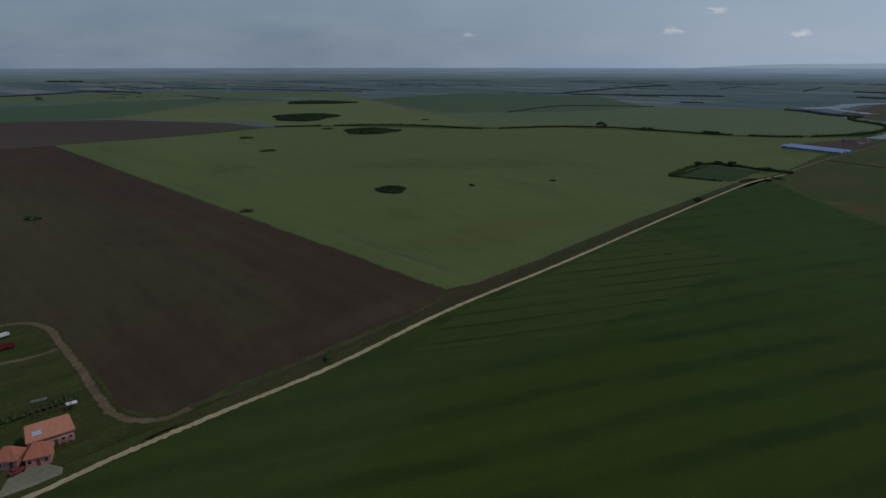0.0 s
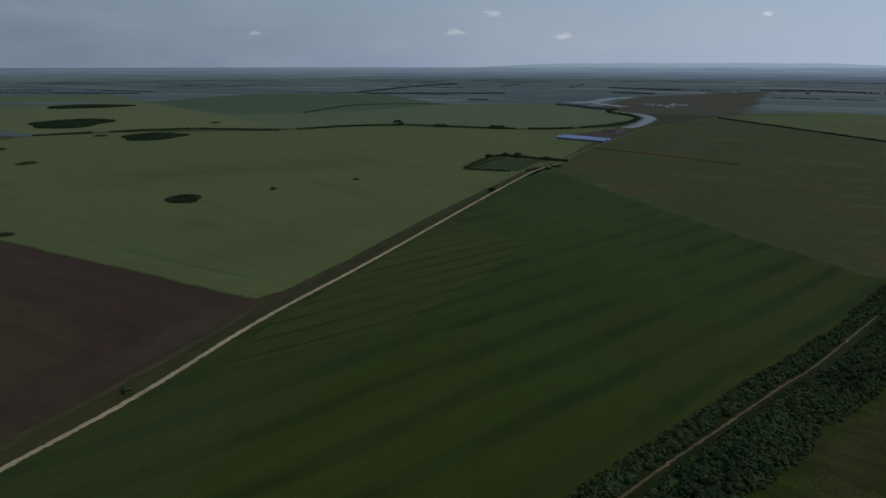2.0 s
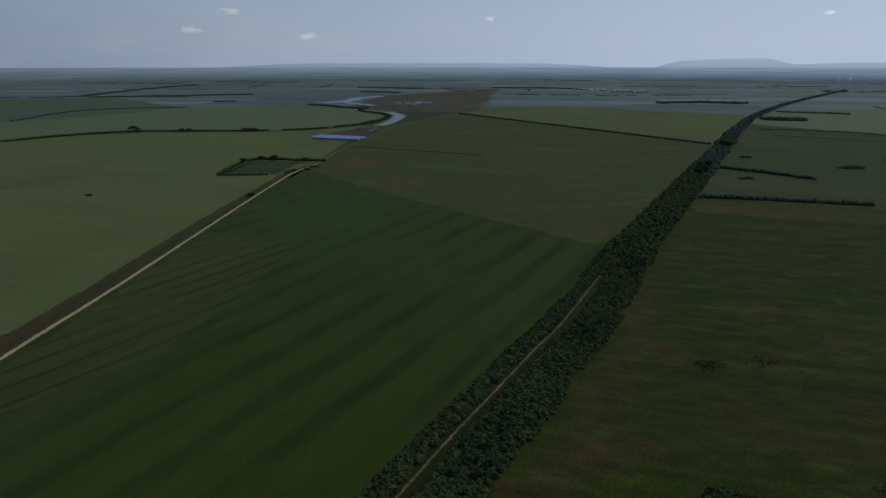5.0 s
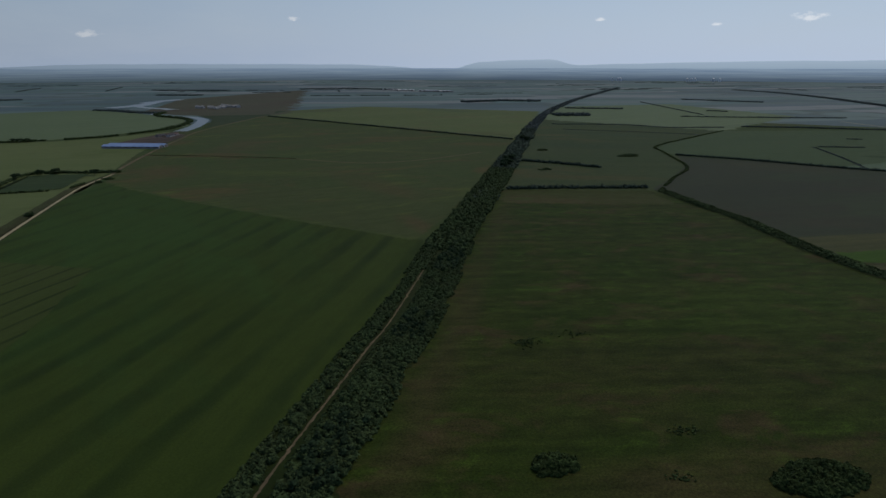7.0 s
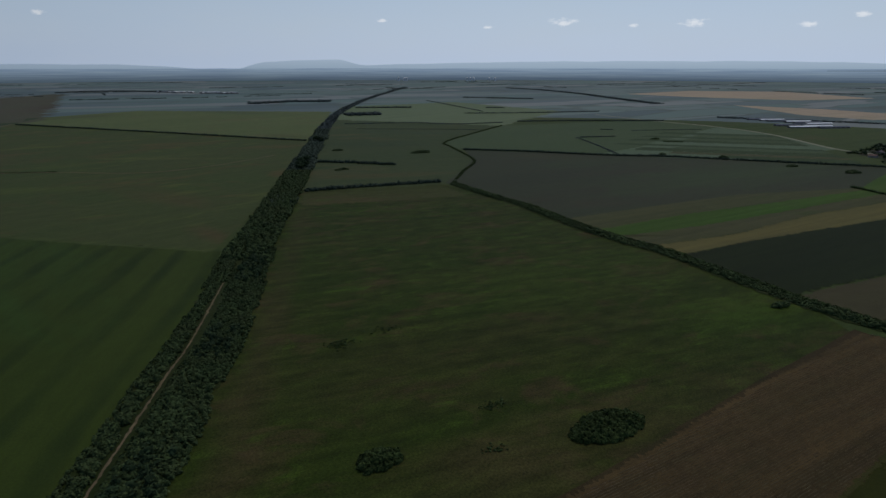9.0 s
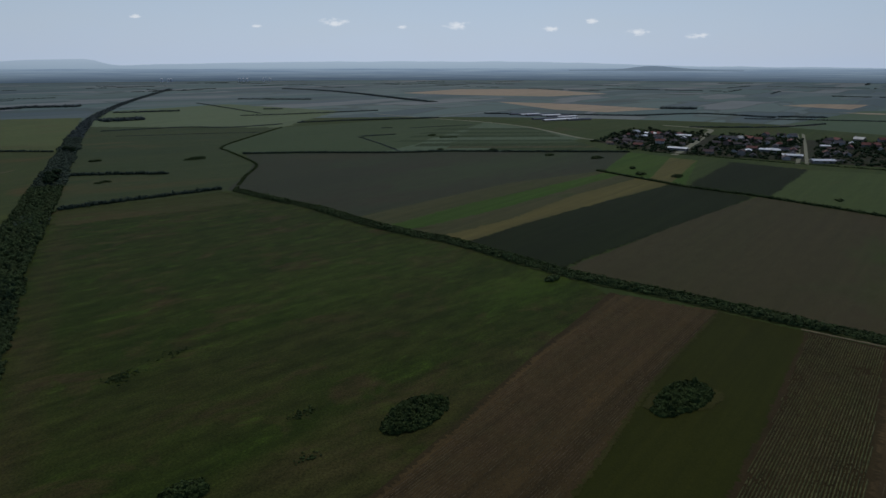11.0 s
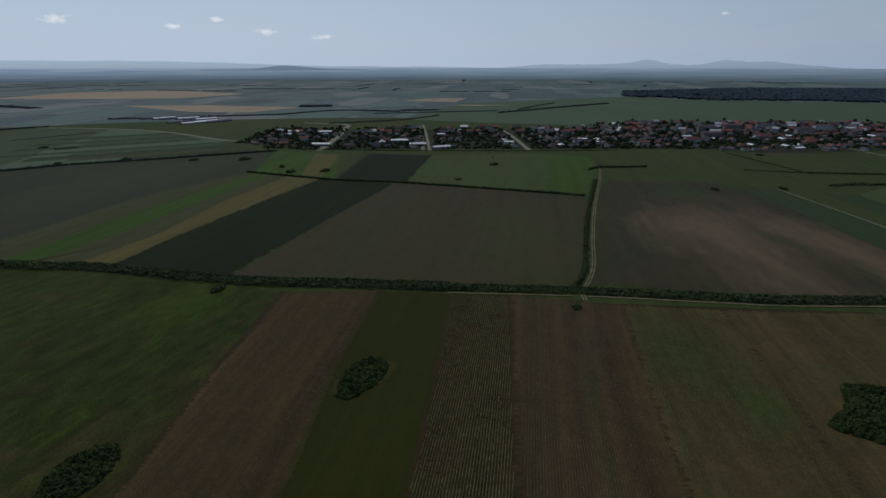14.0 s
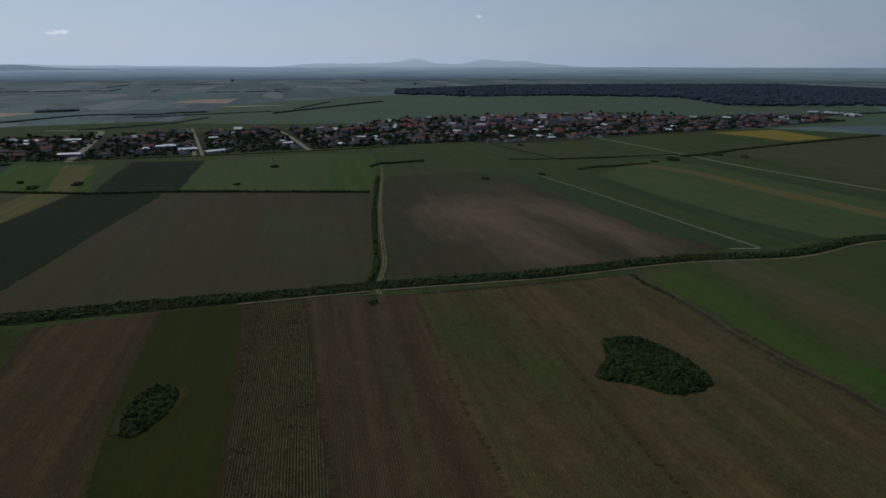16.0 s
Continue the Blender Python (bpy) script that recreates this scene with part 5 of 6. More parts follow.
# ---- buildings ----
def gable_bm(l, w, h, ridge, hip=0.0):
    """Walls of a house, l along x, w along y, with gables up to the ridge (or level where the roof is hipped)."""
    bm = bmesh.new()
    b = [bm.verts.new((sx * l / 2, sy * w / 2, z)) for z in (0, h) for sx, sy in ((-1, -1), (1, -1), (1, 1), (-1, 1))]
    for i in range(4):
        bm.faces.new((b[i], b[(i + 1) % 4], b[4 + (i + 1) % 4], b[4 + i]))
    if not hip:
        for x, a, c in ((-l / 2, 4, 7), (l / 2, 5, 6)):
            bm.faces.new((b[a], b[c], bm.verts.new((x, 0, ridge))))
    else:
        bm.faces.new(b[4:])
    bmesh.ops.recalc_face_normals(bm, faces=bm.faces)
    return bm


def roof_bm(l, w, h, ridge, over=0.45, hip=0.0, thick=0.18):
    """A pitched roof with eaves and thickness; hip: how far the ridge stops short of each end."""
    bm = bmesh.new()
    drop = (ridge - h) * over / (w / 2)
    e = [(-l / 2 - over, -w / 2 - over), (l / 2 + over, -w / 2 - over), (l / 2 + over, w / 2 + over), (-l / 2 - over, w / 2 + over)]
    r = l / 2 + over - hip
    rows = []
    for dz in (0.02, 0.02 + thick):
        ev = [bm.verts.new((x, y, h - drop + dz)) for x, y in e]
        rows.append(ev + [bm.verts.new((-r, 0, ridge + dz)), bm.verts.new((r, 0, ridge + dz))])
    for k, v in enumerate(rows):
        bm.faces.new((v[0], v[1], v[5], v[4]))
        bm.faces.new((v[2], v[3], v[4], v[5]))
        if hip:
            bm.faces.new((v[1], v[2], v[5]))
            bm.faces.new((v[3], v[0], v[4]))
    a, c = rows
    for i, j in ((0, 1), (2, 3)) + (((1, 2), (3, 0)) if hip else ((1, 5), (5, 2), (3, 4), (4, 0))):
        bm.faces.new((a[i], a[j], c[j], c[i]))
    bmesh.ops.recalc_face_normals(bm, faces=bm.faces)
    return bm


def house(l, w, h, ridge, roof, wall, label, hip=0.0, chimneys=1, group="", floors=1, category="house", windows=2):
    ob = thing("house", label, category, group)
    part("wall", gable_bm(l, w, h, ridge - 0.02, hip), wall, ob)
    rf = part("roof", roof_bm(l, w, h, ridge, hip=hip), roof, ob)
    for c in range(chimneys):
        part("chimney", box_bm(0.6, 0.5, 1.3, -l / 4 + c * l / 2, w * 0.12, ridge - 0.9, 0.04), BARK, rf, "dull brick chimney")
    for f in range(floors):
        for s in (-1, 1):
            for i in range(windows):
                x = (i + 0.5) / windows * l - l / 2
                if f == 0 and s < 0 and i == windows // 2:
                    part("door", box_bm(1.0, 0.08, 2.1, x, s * (w / 2 + 0.03), 0.05, 0.02), WOOD, ob, "dark wooden door")
                    continue
                wi = part("window", box_bm(1.2, 0.07, 1.3, x, s * (w / 2 + 0.03), 0.95 + f * 2.9, 0.02), SHEET, ob)
                part("pane", box_bm(1.0, 0.04, 1.1, x, s * (w / 2 + 0.065), 1.05 + f * 2.9), GLASS, wi)
    return ob


def shed(l, w, h, ridge, roof, label, group, doors=3):
    ob = thing("shed", label, "shed", group)
    part("wall", gable_bm(l, w, h, ridge - 0.02), SHEET_GREY, ob)
    part("roof", roof_bm(l, w, h, ridge, 0.6), roof, ob)
    for s in (-1, 1):
        part("gate", box_bm(0.12, w * 0.4, h * 0.8, s * (l / 2 + 0.05), 0, 0.05, 0.03), WOOD, ob, "large sliding gate")
        for i in range(doors):
            part("window", box_bm(l / doors * 0.6, 0.1, 0.8, (i + 0.5) / doors * l - l / 2, s * (w / 2 + 0.04), h * 0.6, 0.02), GLASS, ob)
    return ob


def again(ob, x, y, turn):
    return copy_thing(ob, pose(x, y, 0.08, 0, 0, turn))


# ---- trees ----
def tree(height, spread, seed, label, category="tree", group="", leaves=120, leaf=0.55, material=None):
    """A tapered trunk with limbs and a crown of several leafy masses with gaps between them."""
    rng = np.random.default_rng(seed)
    ob = thing("tree", label, category, group)
    bm = bmesh.new()

    def limb(a, b, ra, rb):
        a, b = Vector(a), Vector(b)
        m = Matrix.Translation((a + b) / 2) @ (b - a).to_track_quat("Z", "Y").to_matrix().to_4x4()
        bmesh.ops.create_cone(bm, segments=6, radius1=ra, radius2=rb, depth=(b - a).length, matrix=m, cap_ends=True)

    top = (rng.normal() * 0.3, rng.normal() * 0.3, height * 0.6)
    limb((0, 0, -0.1), top, height * 0.035, height * 0.015)
    c, r = [(0, 0, height * 0.72)], [(spread * 0.5, spread * 0.5, height * 0.26)]
    for i in range(6):
        a = i * math.pi / 3 + rng.random() * 0.7
        q = spread * (0.42 + 0.22 * rng.random())
        e = (q * math.cos(a), q * math.sin(a), height * (0.42 + 0.36 * rng.random()))
        limb((0, 0, height * (0.28 + 0.05 * i)), e, height * 0.014, height * 0.006)
        c.append(e)
        r.append((spread * (0.3 + 0.12 * rng.random()),) * 2 + (height * (0.14 + 0.07 * rng.random()),))
    part("trunk", bm, BARK, ob)
    v, f, q = leaves_at(np.array(c), np.array(r), leaves, leaf, rng, 0.66)
    me = raw_mesh("crown", v, f, q)
    me.materials.append(material or TREE)
    new("crown", me).parent = ob
    return ob


# ---- village ----
V_TURN = math.degrees(math.atan2(-0.818, -0.575))
rv = random.Random(5)
kinds = [
    house(11, 8, 2.6, 5.0, TILE, PLASTER, "single-storey village house with a clay tile gable roof", group="village houses"),
    house(13, 8.5, 2.7, 5.2, TILE, PLASTER, "long plastered village house with a red tile roof", 0, 2, "village houses"),
    house(10, 9, 2.7, 5.0, TILE, PLASTER, "square village house with a hipped tile roof", 3.6, 1, "village houses"),
    house(12, 9, 5.2, 7.4, TILE, PLASTER, "two-storey plastered village house with a tile roof", 0, 1, "village houses", 2),
    house(9, 6, 2.5, 4.0, TILE_OLD, PLASTER, "small weathered outbuilding with a dark tile roof", 0, 0, "village outbuildings", 1, "outbuilding", 1),
    house(15, 7, 2.6, 4.4, TILE_OLD, PLASTER, "long weathered barn with a dark tile roof", 0, 0, "village outbuildings", 1, "barn", 1),
]
pale = house(14, 8, 3.0, 4.2, WHITE_SHEET, PLASTER, "low village building with a pale sheet metal roof", 0, 0, "pale-roofed village buildings", 1, "building", 2)
block = house(30, 11, 9.0, 11.0, TILE, PLASTER, "three-storey pale apartment block with a low tile roof", 2.5, 2, "village apartment blocks", 3, "building", 6)
big_roof = house(22, 12, 4.5, 8.5, TILE, PLASTER, "large village building with a broad red tile roof", 5, 2, "large village buildings", 1, "building", 6)
used = set()


def place(ob, u, v, turn):
    x, y = vpos(u, v)
    if ob.name in used:
        return again(ob, x, y, turn)
    used.add(ob.name)
    ob.matrix_basis = pose(x, y, 0.08, 0, 0, turn)
    return ob


far_spots = []
for row, v0 in enumerate((16, 52, 88, 126, 164, 202, 240, 285, 330, 372)):
    u = -95 if row < 6 else (150, 60, 500, 530)[row - 6]
    while u < ((1140, 1300, 1370, 1380, 1370, 1330)[row] if row < 6 else 1060 - 25 * (row - 6)):
        u += rv.uniform(10.5, 17)
        if min(abs(u - s) for s in (25 + v0 * 0.05, 168, 305)) < 12 or rv.random() < (0.55 if u > 1150 or (row == 7 and u < 470) else 0.32 if u > 420 else 0.42):
            continue
        if u < 0 and v0 < 40:
            continue
        v = v0 + rv.uniform(-7, 7) - (40 if 560 < u < 760 else 0) * (row < 2)
        if row > 4 or u > 1150:
            far_spots.append(vpos(u, v))
            continue
        turn = V_TURN + rv.choice((0, 90, 90)) + rv.gauss(0, 4)
        k = rv.random()
        kind = pale if k < 0.07 else kinds[rv.choice((0, 1, 2, 3, 4, 5, 0, 1, 4))]
        place(kind, u, v, turn)
for u, v in ((640, 210), (700, 245), (760, 250), (790, 180), (850, 230), (610, 120)):
    place(block, u, v, V_TURN + rv.gauss(0, 3))
for u, v in ((560, 70), (690, 110), (880, 120), (720, 40), (960, 90), (1010, 190)):
    place(big_roof, u, v, V_TURN + rv.gauss(0, 8))
hall = shed(25, 8, 3.4, 4.8, WHITE_SHEET, "long white-roofed hall at the village edge", "white village halls")
hall.matrix_basis = pose(690, -492, 0.08, 0, 0, -100)
for x, y, a in ((735, -482, -120), (786, -485, -125), (998, -412, -125), (965, -448, -125), (812, -372, -130)):
    again(hall, x, y, a)

vtrees = [tree(7.5, 3.6, 101, "leafy dark green garden tree in the village", group="village trees"),
          tree(6.0, 3.2, 102, "small round garden tree in the village", group="village trees"),
          tree(10.0, 4.0, 103, "tall dark green tree among village houses", group="village trees")]
n_tree = 0
while n_tree < 270:
    u, v = rv.uniform(-110, 1150), rv.uniform(-4, 265)
    if u > 470 and rv.random() < 0.5:
        v = rv.uniform(230, 400)
    if min(abs(u - s) for s in (25 + v * 0.05, 168, 305)) < 9 or (u < -60 and v < 60) or (u > 1050 and v > 330):
        continue
    place(vtrees[rv.choice((0, 0, 1, 1, 2))], u, v + rv.gauss(0, 4), rv.uniform(0, 360))
    n_tree += 1
c, r = [], []
for i in range(6000):
    u, v = rv.uniform(-112, 1380), rv.uniform(-6, 262 if rv.random() < 0.7 else 390)
    if min(abs(u - s) for s in (25 + v * 0.05, 168, 305)) < 8 or (v > 290 and u < 470) or (u < -60 and v < 60) or (u > 1120 and (v < 40 or v > 220)):
        continue
    x, y = vpos(u, v)
    w, h = rv.uniform(1.8, 4.4), rv.uniform(2, 5.5)
    c.append((x, y, h * 0.42))
    r.append((w, w, h * 0.62))
bushes("garden_shrubs", "dark green shrubs and orchard trees between the village houses", "shrubs", c, r, TREE, 10, 0.8, 104, True)

# hamlets far off, too small to tell house from house
def hamlet(label, spots, roof, seed):
    rg = random.Random(seed)
    walls, roofs = bmesh.new(), bmesh.new()
    for x, y in spots:
        l, w, h = rg.uniform(10, 18), rg.uniform(7, 10), rg.uniform(3, 4)
        m = pose(x, y, 0.2, 0, 0, rg.uniform(0, 180))
        for src, dst in ((gable_bm(l, w, h, h + 2.8), walls), (roof_bm(l, w, h, h + 2.82), roofs)):
            src.transform(m)
            me = bpy.data.meshes.new("tmp")
            src.to_mesh(me)
            src.free()
            dst.from_mesh(me)
            bpy.data.meshes.remove(me)
    ob = tagged(part("hamlet", walls, PLASTER), label, "hamlet", "", "stuff")
    part("roofs", roofs, roof, ob)


for i in range(7):
    hamlet("tiled houses of the farther village streets", far_spots[i::7], TILE if i < 5 else TILE_OLD if i < 6 else SHEET, 10 + i)
hamlet("dull grey hamlet near the river", [(1010 + rv.uniform(0, 90), 1415 + rv.uniform(0, 90)) for i in range(22)], SHEET_GREY, 1)
hamlet("far row of pale houses on the plain", [(2243 - 18 * t + rv.uniform(-25, 25), 1860 - 390 * t) for t in (rv.random() for i in range(46))], SHEET, 2)
hamlet("pale buildings beyond the last village houses", [(126 - 112 * t, -1697 + 79 * t + rv.uniform(-15, 15)) for t in (rv.random() for i in range(16))], SHEET, 3)

# long sheds of the farm beyond the village road
long_shed = shed(58, 10, 2.3, 3.6, SLATE, "long dark-roofed livestock shed in a row", "farm sheds", 6)
long_shed.matrix_basis = pose(1335, -352, 0.08, 0, 0, -67)
white_shed = shed(52, 10, 2.3, 3.6, WHITE_SHEET, "long white-roofed livestock shed in a row", "farm sheds", 6)
white_shed.matrix_basis = pose(1305, -350, 0.08, 0, 0, -67)
for k, x, y in ((white_shed, 1363, -366), (white_shed, 1405, -339), (white_shed, 1433, -298), (white_shed, 1283, -318), (long_shed, 1385, -352), (long_shed, 1420, -312), (long_shed, 1290, -372), (long_shed, 1450, -280), (long_shed, 1318, -305)):
    again(k, x, y, -67)

# blue-roofed barns near the river
blue = shed(80, 11, 3.0, 5.0, BLUE, "long barn with a bright blue sheet metal roof", "blue-roofed barns", 8)
blue.matrix_basis = pose(462, 838, 0.08, 0, 0, -58.5)
again(blue, 462 + 15 * 0.85, 838 + 15 * 0.52, -58.5)
field("bare trampled yard behind the barns", [(470, 905), (520, 850), (600, 920), (620, 985), (560, 960)], PLUM)
for x, y, a in ((575, 925, 30), (590, 935, 40), (566, 938, 10)):
    again(kinds[5], x, y, a)

# white silos on the far plain
silo = thing("silo", "tall white grain silo on the far plain", "silo", "far silos")
_bm = bmesh.new()
bmesh.ops.create_cone(_bm, segments=20, radius1=8, radius2=8, depth=20, cap_ends=True, matrix=Matrix.Translation((0, 0, 10)))
part("body", _bm, WHITE_SHEET, silo)
_bm = bmesh.new()
bmesh.ops.create_cone(_bm, segments=20, radius1=8.4, radius2=0.8, depth=5, cap_ends=True, matrix=Matrix.Translation((0, 0, 22.5)))
part("roof", _bm, WHITE_SHEET, silo)
silo.matrix_basis = pose(4440, 1555, 0)
for b, k in ((70.2, 0), (70.9, 1), (76.3, 2), (76.6, 3), (76.9, 4), (78.3, 5), (78.8, 6)):
    again(silo, 4700 * math.sin(radians(b)), 4700 * math.cos(radians(b)), 0)

# ---- forest and far tree lines ----
WOOD_EDGE = [(1484, -1861), (1135, -1894), (923, -2129), (556, -2231), (327, -1855), (-25, -2060), (-120, -2120), (-120, -3350), (464, -3900), (915, -3600), (1608, -2970), (1742, -2186)]


_r = np.random.default_rng(91)
_p = _r.random((15000, 2)) * (1900, 2100) + (-130, -3950)
_p = _p[inside(_p, WOOD_EDGE)]
_h = 9 + 2 * _r.random(len(_p))
bushes("forest", "dark green forest behind the village, coloured with blue distance haze", "forest", np.c_[_p, _h * 0.5], np.stack([12 + 5 * _r.random(len(_p))] * 2 + [_h * 0.55], 1), HAZED_FOREST, 0, 2.0, 92, True).data.shade_smooth()
FAR_LINES = [
    ("dark far wood along the plain", [(3143, 560), (2949, 373), (2596, 172), (2201, 5), (1970, -101)], 40, 4, 7),
    ("far hedge across green fields", [(1267, 204), (1307, 109), (1334, 15), (1365, -84)], 6, 5, 4),
    ("far hedge across green fields", [(1452, 358), (1497, 243), (1602, 55)], 6, 4, 4.5),
    ("short hedge on the green field", [(1010, 62), (1040, 8)], 5, 3, 3),
    ("ditch line on the green field", [(1007, 67), (916, 31), (814, -3)], 3, 1.5, 3),
    ("wide strip of scrub beside the stream", [(1120, 516), (1185, 400), (1181, 311), (1240, 230)], 12, 1.8, 4),
    ("thin strip of scrub beside the stream", [(1039, 456), (1074, 311), (1084, 236)], 4, 1.2, 3),
    ("dark far wood on the plain", [(2078, 2234), (2268, 2173), (2276, 1870)], 44, 6, 8),
    ("dark far wood on the plain", [(1617, 2692), (1782, 2391)], 44, 6, 8),
    ("dark far wood on the plain", [(1364, 2241), (1443, 2097)], 44, 6, 8),
    ("wooded lake shore", [(806, 1612), (831, 1560), (828, 1446), (860, 1400)], 26, 6, 6),
    ("far tree line between pale fields", [(406, 2447), (684, 2370), (922, 2297)], 16, 7, 8),
    ("far tree line between pale fields", [(399, 2543), (758, 3106), (1108, 3541)], 16, 8, 9),
    ("dark strip of scrub", [(106, 1515), (280, 1769), (517, 1735)], 12, 2.5, 7),
    ("far tree line between pale fields", [(-1635, 2187), (-1574, 2407), (-1548, 2672), (-1273, 2469)], 24, 8, 8),
    ("far wood on the plain", [(-2700, 4050), (-2500, 4100)], 60, 16, 14),
    ("far short tree line", [(656, 1944), (714, 1918)], 12, 5, 6),
    ("far wood in the pasture", [(1633, 1046), (1769, 999), (1810, 880)], 46, 8, 9),
    ("dark wood beside the ripe field", [(1631, -688), (1594, -769)], 34, 8, 7),
    ("far tree line behind the village", [(1123, -533), (1110, -689), (1164, -822)], 7, 4, 5),
    ("far tree line behind the village", [(1392, -533), (1437, -708), (1314, -813)], 10, 5, 6),
    ("far tree line behind the village", [(1140, -980), (1199, -1265), (1236, -1485)], 12, 6, 6),
    ("tree line behind the sheds", [(1480, -200), (1440, -360), (1392, -533)], 10, 5, 6),
    ("hedge beside the grey field", [(190, -800), (171, -824), (129, -931), (40, -1116), (-16, -1219)], 8, 3.5, 4),
    ("row of bushes among strip fields", [(250, -650), (231, -676), (205, -720)], 7, 3, 3.2),
    ("thin hedge by the gardens", [(352, -656), (271, -721), (197, -819)], 3, 1.6, 2.5),
    ("thin hedge by the gardens", [(441, -768), (392, -742), (296, -687)], 3, 1.6, 2.5),
    ("short far hedge on green fields", [(1673, 354), (1667, 305)], 12, 4, 5),
    ("thin far tree line", [(2175, 542), (2147, 294)], 14, 5, 6),
    ("thin stream line on the plain", [(1959, 610), (1672, 424), (1527, 330)], 5, 2.5, 4),
    ("short hedge on the green field", [(1146, 33), (1153, 14)], 5, 2.5, 3),
    ("short row of bushes among strip fields", [(986, -63), (988, -90)], 8, 2.5, 3),
    ("thin hedge among strip fields", [(1145, -18), (1198, -137)], 3, 1.6, 3),
    ("far hedge behind the village", [(1294, -733), (1196, -1021)], 6, 4, 4),
    ("far spinney behind the village", [(1338, -834), (1312, -925)], 22, 5, 5),
    ("far tree line slanting over the green", [(1206, -1107), (1280, -1240), (1352, -1382)], 7, 4, 5),
    ("dark scrub at the gardens", [(254, -633), (244, -668), (231, -676)], 8, 2.5, 3),
    ("thin hedge beside the village strips", [(324, -675), (230, -773)], 4, 2.2, 3),
    ("trees at the far village end", [(239, -1434), (100, -1620), (-24, -1797)], 12, 6, 7),
    ("thin hedge at the village edge", [(800, -330), (700, -445), (610, -565), (540, -675)], 3, 2, 2.6),
]
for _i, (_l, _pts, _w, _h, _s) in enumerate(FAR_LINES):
    hedge(_l, _pts, _w, _h * 0.75, HAZED_FARWOOD if _h > 5.5 or math.hypot(*_pts[0]) > 1000 else None, _s, 12, _s * 0.22, 0.0, 200 + _i, "tree_line", small=True)
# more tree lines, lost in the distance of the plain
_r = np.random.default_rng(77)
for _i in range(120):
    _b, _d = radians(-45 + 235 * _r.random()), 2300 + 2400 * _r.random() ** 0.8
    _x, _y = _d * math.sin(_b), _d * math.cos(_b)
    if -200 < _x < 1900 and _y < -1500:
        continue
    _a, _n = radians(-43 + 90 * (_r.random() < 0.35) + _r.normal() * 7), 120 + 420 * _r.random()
    hedge("far tree line on the plain", [(_x, _y), (_x + _n * math.cos(_a), _y + _n * math.sin(_a))], 6 + 16 * _r.random(), 3.0, HAZED_FARWOOD, 8, 5, 1.8, 0.3, 400 + _i, "tree_line", small=True)

for _i, (_x, _y, _r0, _h) in enumerate(((748, -241, 10, 3), (666, -255, 5, 3), (628, -250, 7, 3), (612, -283, 7, 3), (541, -461, 7, 2.5), (488, -369, 4, 2), (308, -528, 5, 2.5), (199, 516, 4, 4), (-51, 216, 2, 2), (315, 626, 5, 2.5), (300, 612, 4, 3), (190, -765, 10, 4), (403, -782, 6, 2.5), (1018, -52, 7, 2.5), (836, -53, 6, 3), (831, -124, 7, 3), (777, -189, 7, 2.5), (274, -582, 5, 2.5), (203, -736, 6, 2.5), (154, -840, 9, 3), (122, -835, 6, 2.5))):
    clump("low dark bush patch in the field", _x, _y, _r0, _r0 * 0.55, -45, _h, 130 + _i, 36, 0.5, 2.2, "bush_patch")
lone = tree(11, 9, 141, "large round dark green tree on the ditch", group="trees on the ditch", leaf=0.9)
lone.matrix_basis = pose(249, 1152, 0)
for _x, _y in ((255, 1146), (312, 1097), (322, 1092), (410, 1030), (402, 1035), (396, 1041), (320, 660), (286, 704), (300, 700), (262, 698)):
    again(lone, _x, _y, _x * 7 % 360).scale = (0.62, 0.62, 0.62)

belt_tree = tree(8.5, 5.0, 145, "taller dark green tree standing in the tree belt", group="trees in the belt", leaf=0.8)
belt_tree.matrix_basis = pose(617, 333, 0)
for _x, _y in ((624, 341), (611, 338), (640, 352), (655, 351), (598, 330), (842, 433), (836, 425), (853, 441)):
    again(belt_tree, _x, _y, _x * 13 % 360)


def power_pole(x, y, turn):
    """A twin-legged wooden power pole with a crossarm, braces and three insulators."""
    ob = thing("power_pole", "twin-legged grey wooden power pole standing in the crop", "power pole", "power poles", (x, y, 0.05), turn)
    for sx in (-1, 1):
        bm = bmesh.new()
        bmesh.ops.create_cone(bm, segments=8, radius1=0.17, radius2=0.11, depth=11, cap_ends=True, matrix=Matrix.Translation((sx * 1.0, 0, 5.5)) @ Matrix.Rotation(radians(-sx * 3), 4, "Y"))
        part("leg", bm, WOOD, ob)
        bm = box_bm(0.1, 0.1, 3.0, 0, 0, 0, 0.01)
        part("brace", bm, WOOD, ob).matrix_basis = pose(sx * 0.9, 0, 7.2, 0, sx * -38, 0)
    part("crossarm", box_bm(3.6, 0.16, 0.18, 0, 0, 10.6, 0.02), WOOD, ob)
    for ix in (-1.6, 0, 1.6):
        bm = bmesh.new()
        bmesh.ops.create_cone(bm, segments=8, radius1=0.1, radius2=0.05, depth=0.35, cap_ends=True, matrix=Matrix.Translation((ix, 0, 10.95)))
        part("insulator", bm, WHITE_SHEET, ob, "pale porcelain insulator")
    return ob


power_pole(546, -463, 35)

# ---- maize rows on the near strip fields ----
def soft_noise(x, y, s, k):
    return (np.sin(x / s + k) + np.sin(y / s * 1.3 + 2 * k) + np.sin((x + y) / s * 0.7 + 3 * k) + np.sin((x - 1.7 * y) / s * 2.1 + k * 5) * 0.7) / 3.7


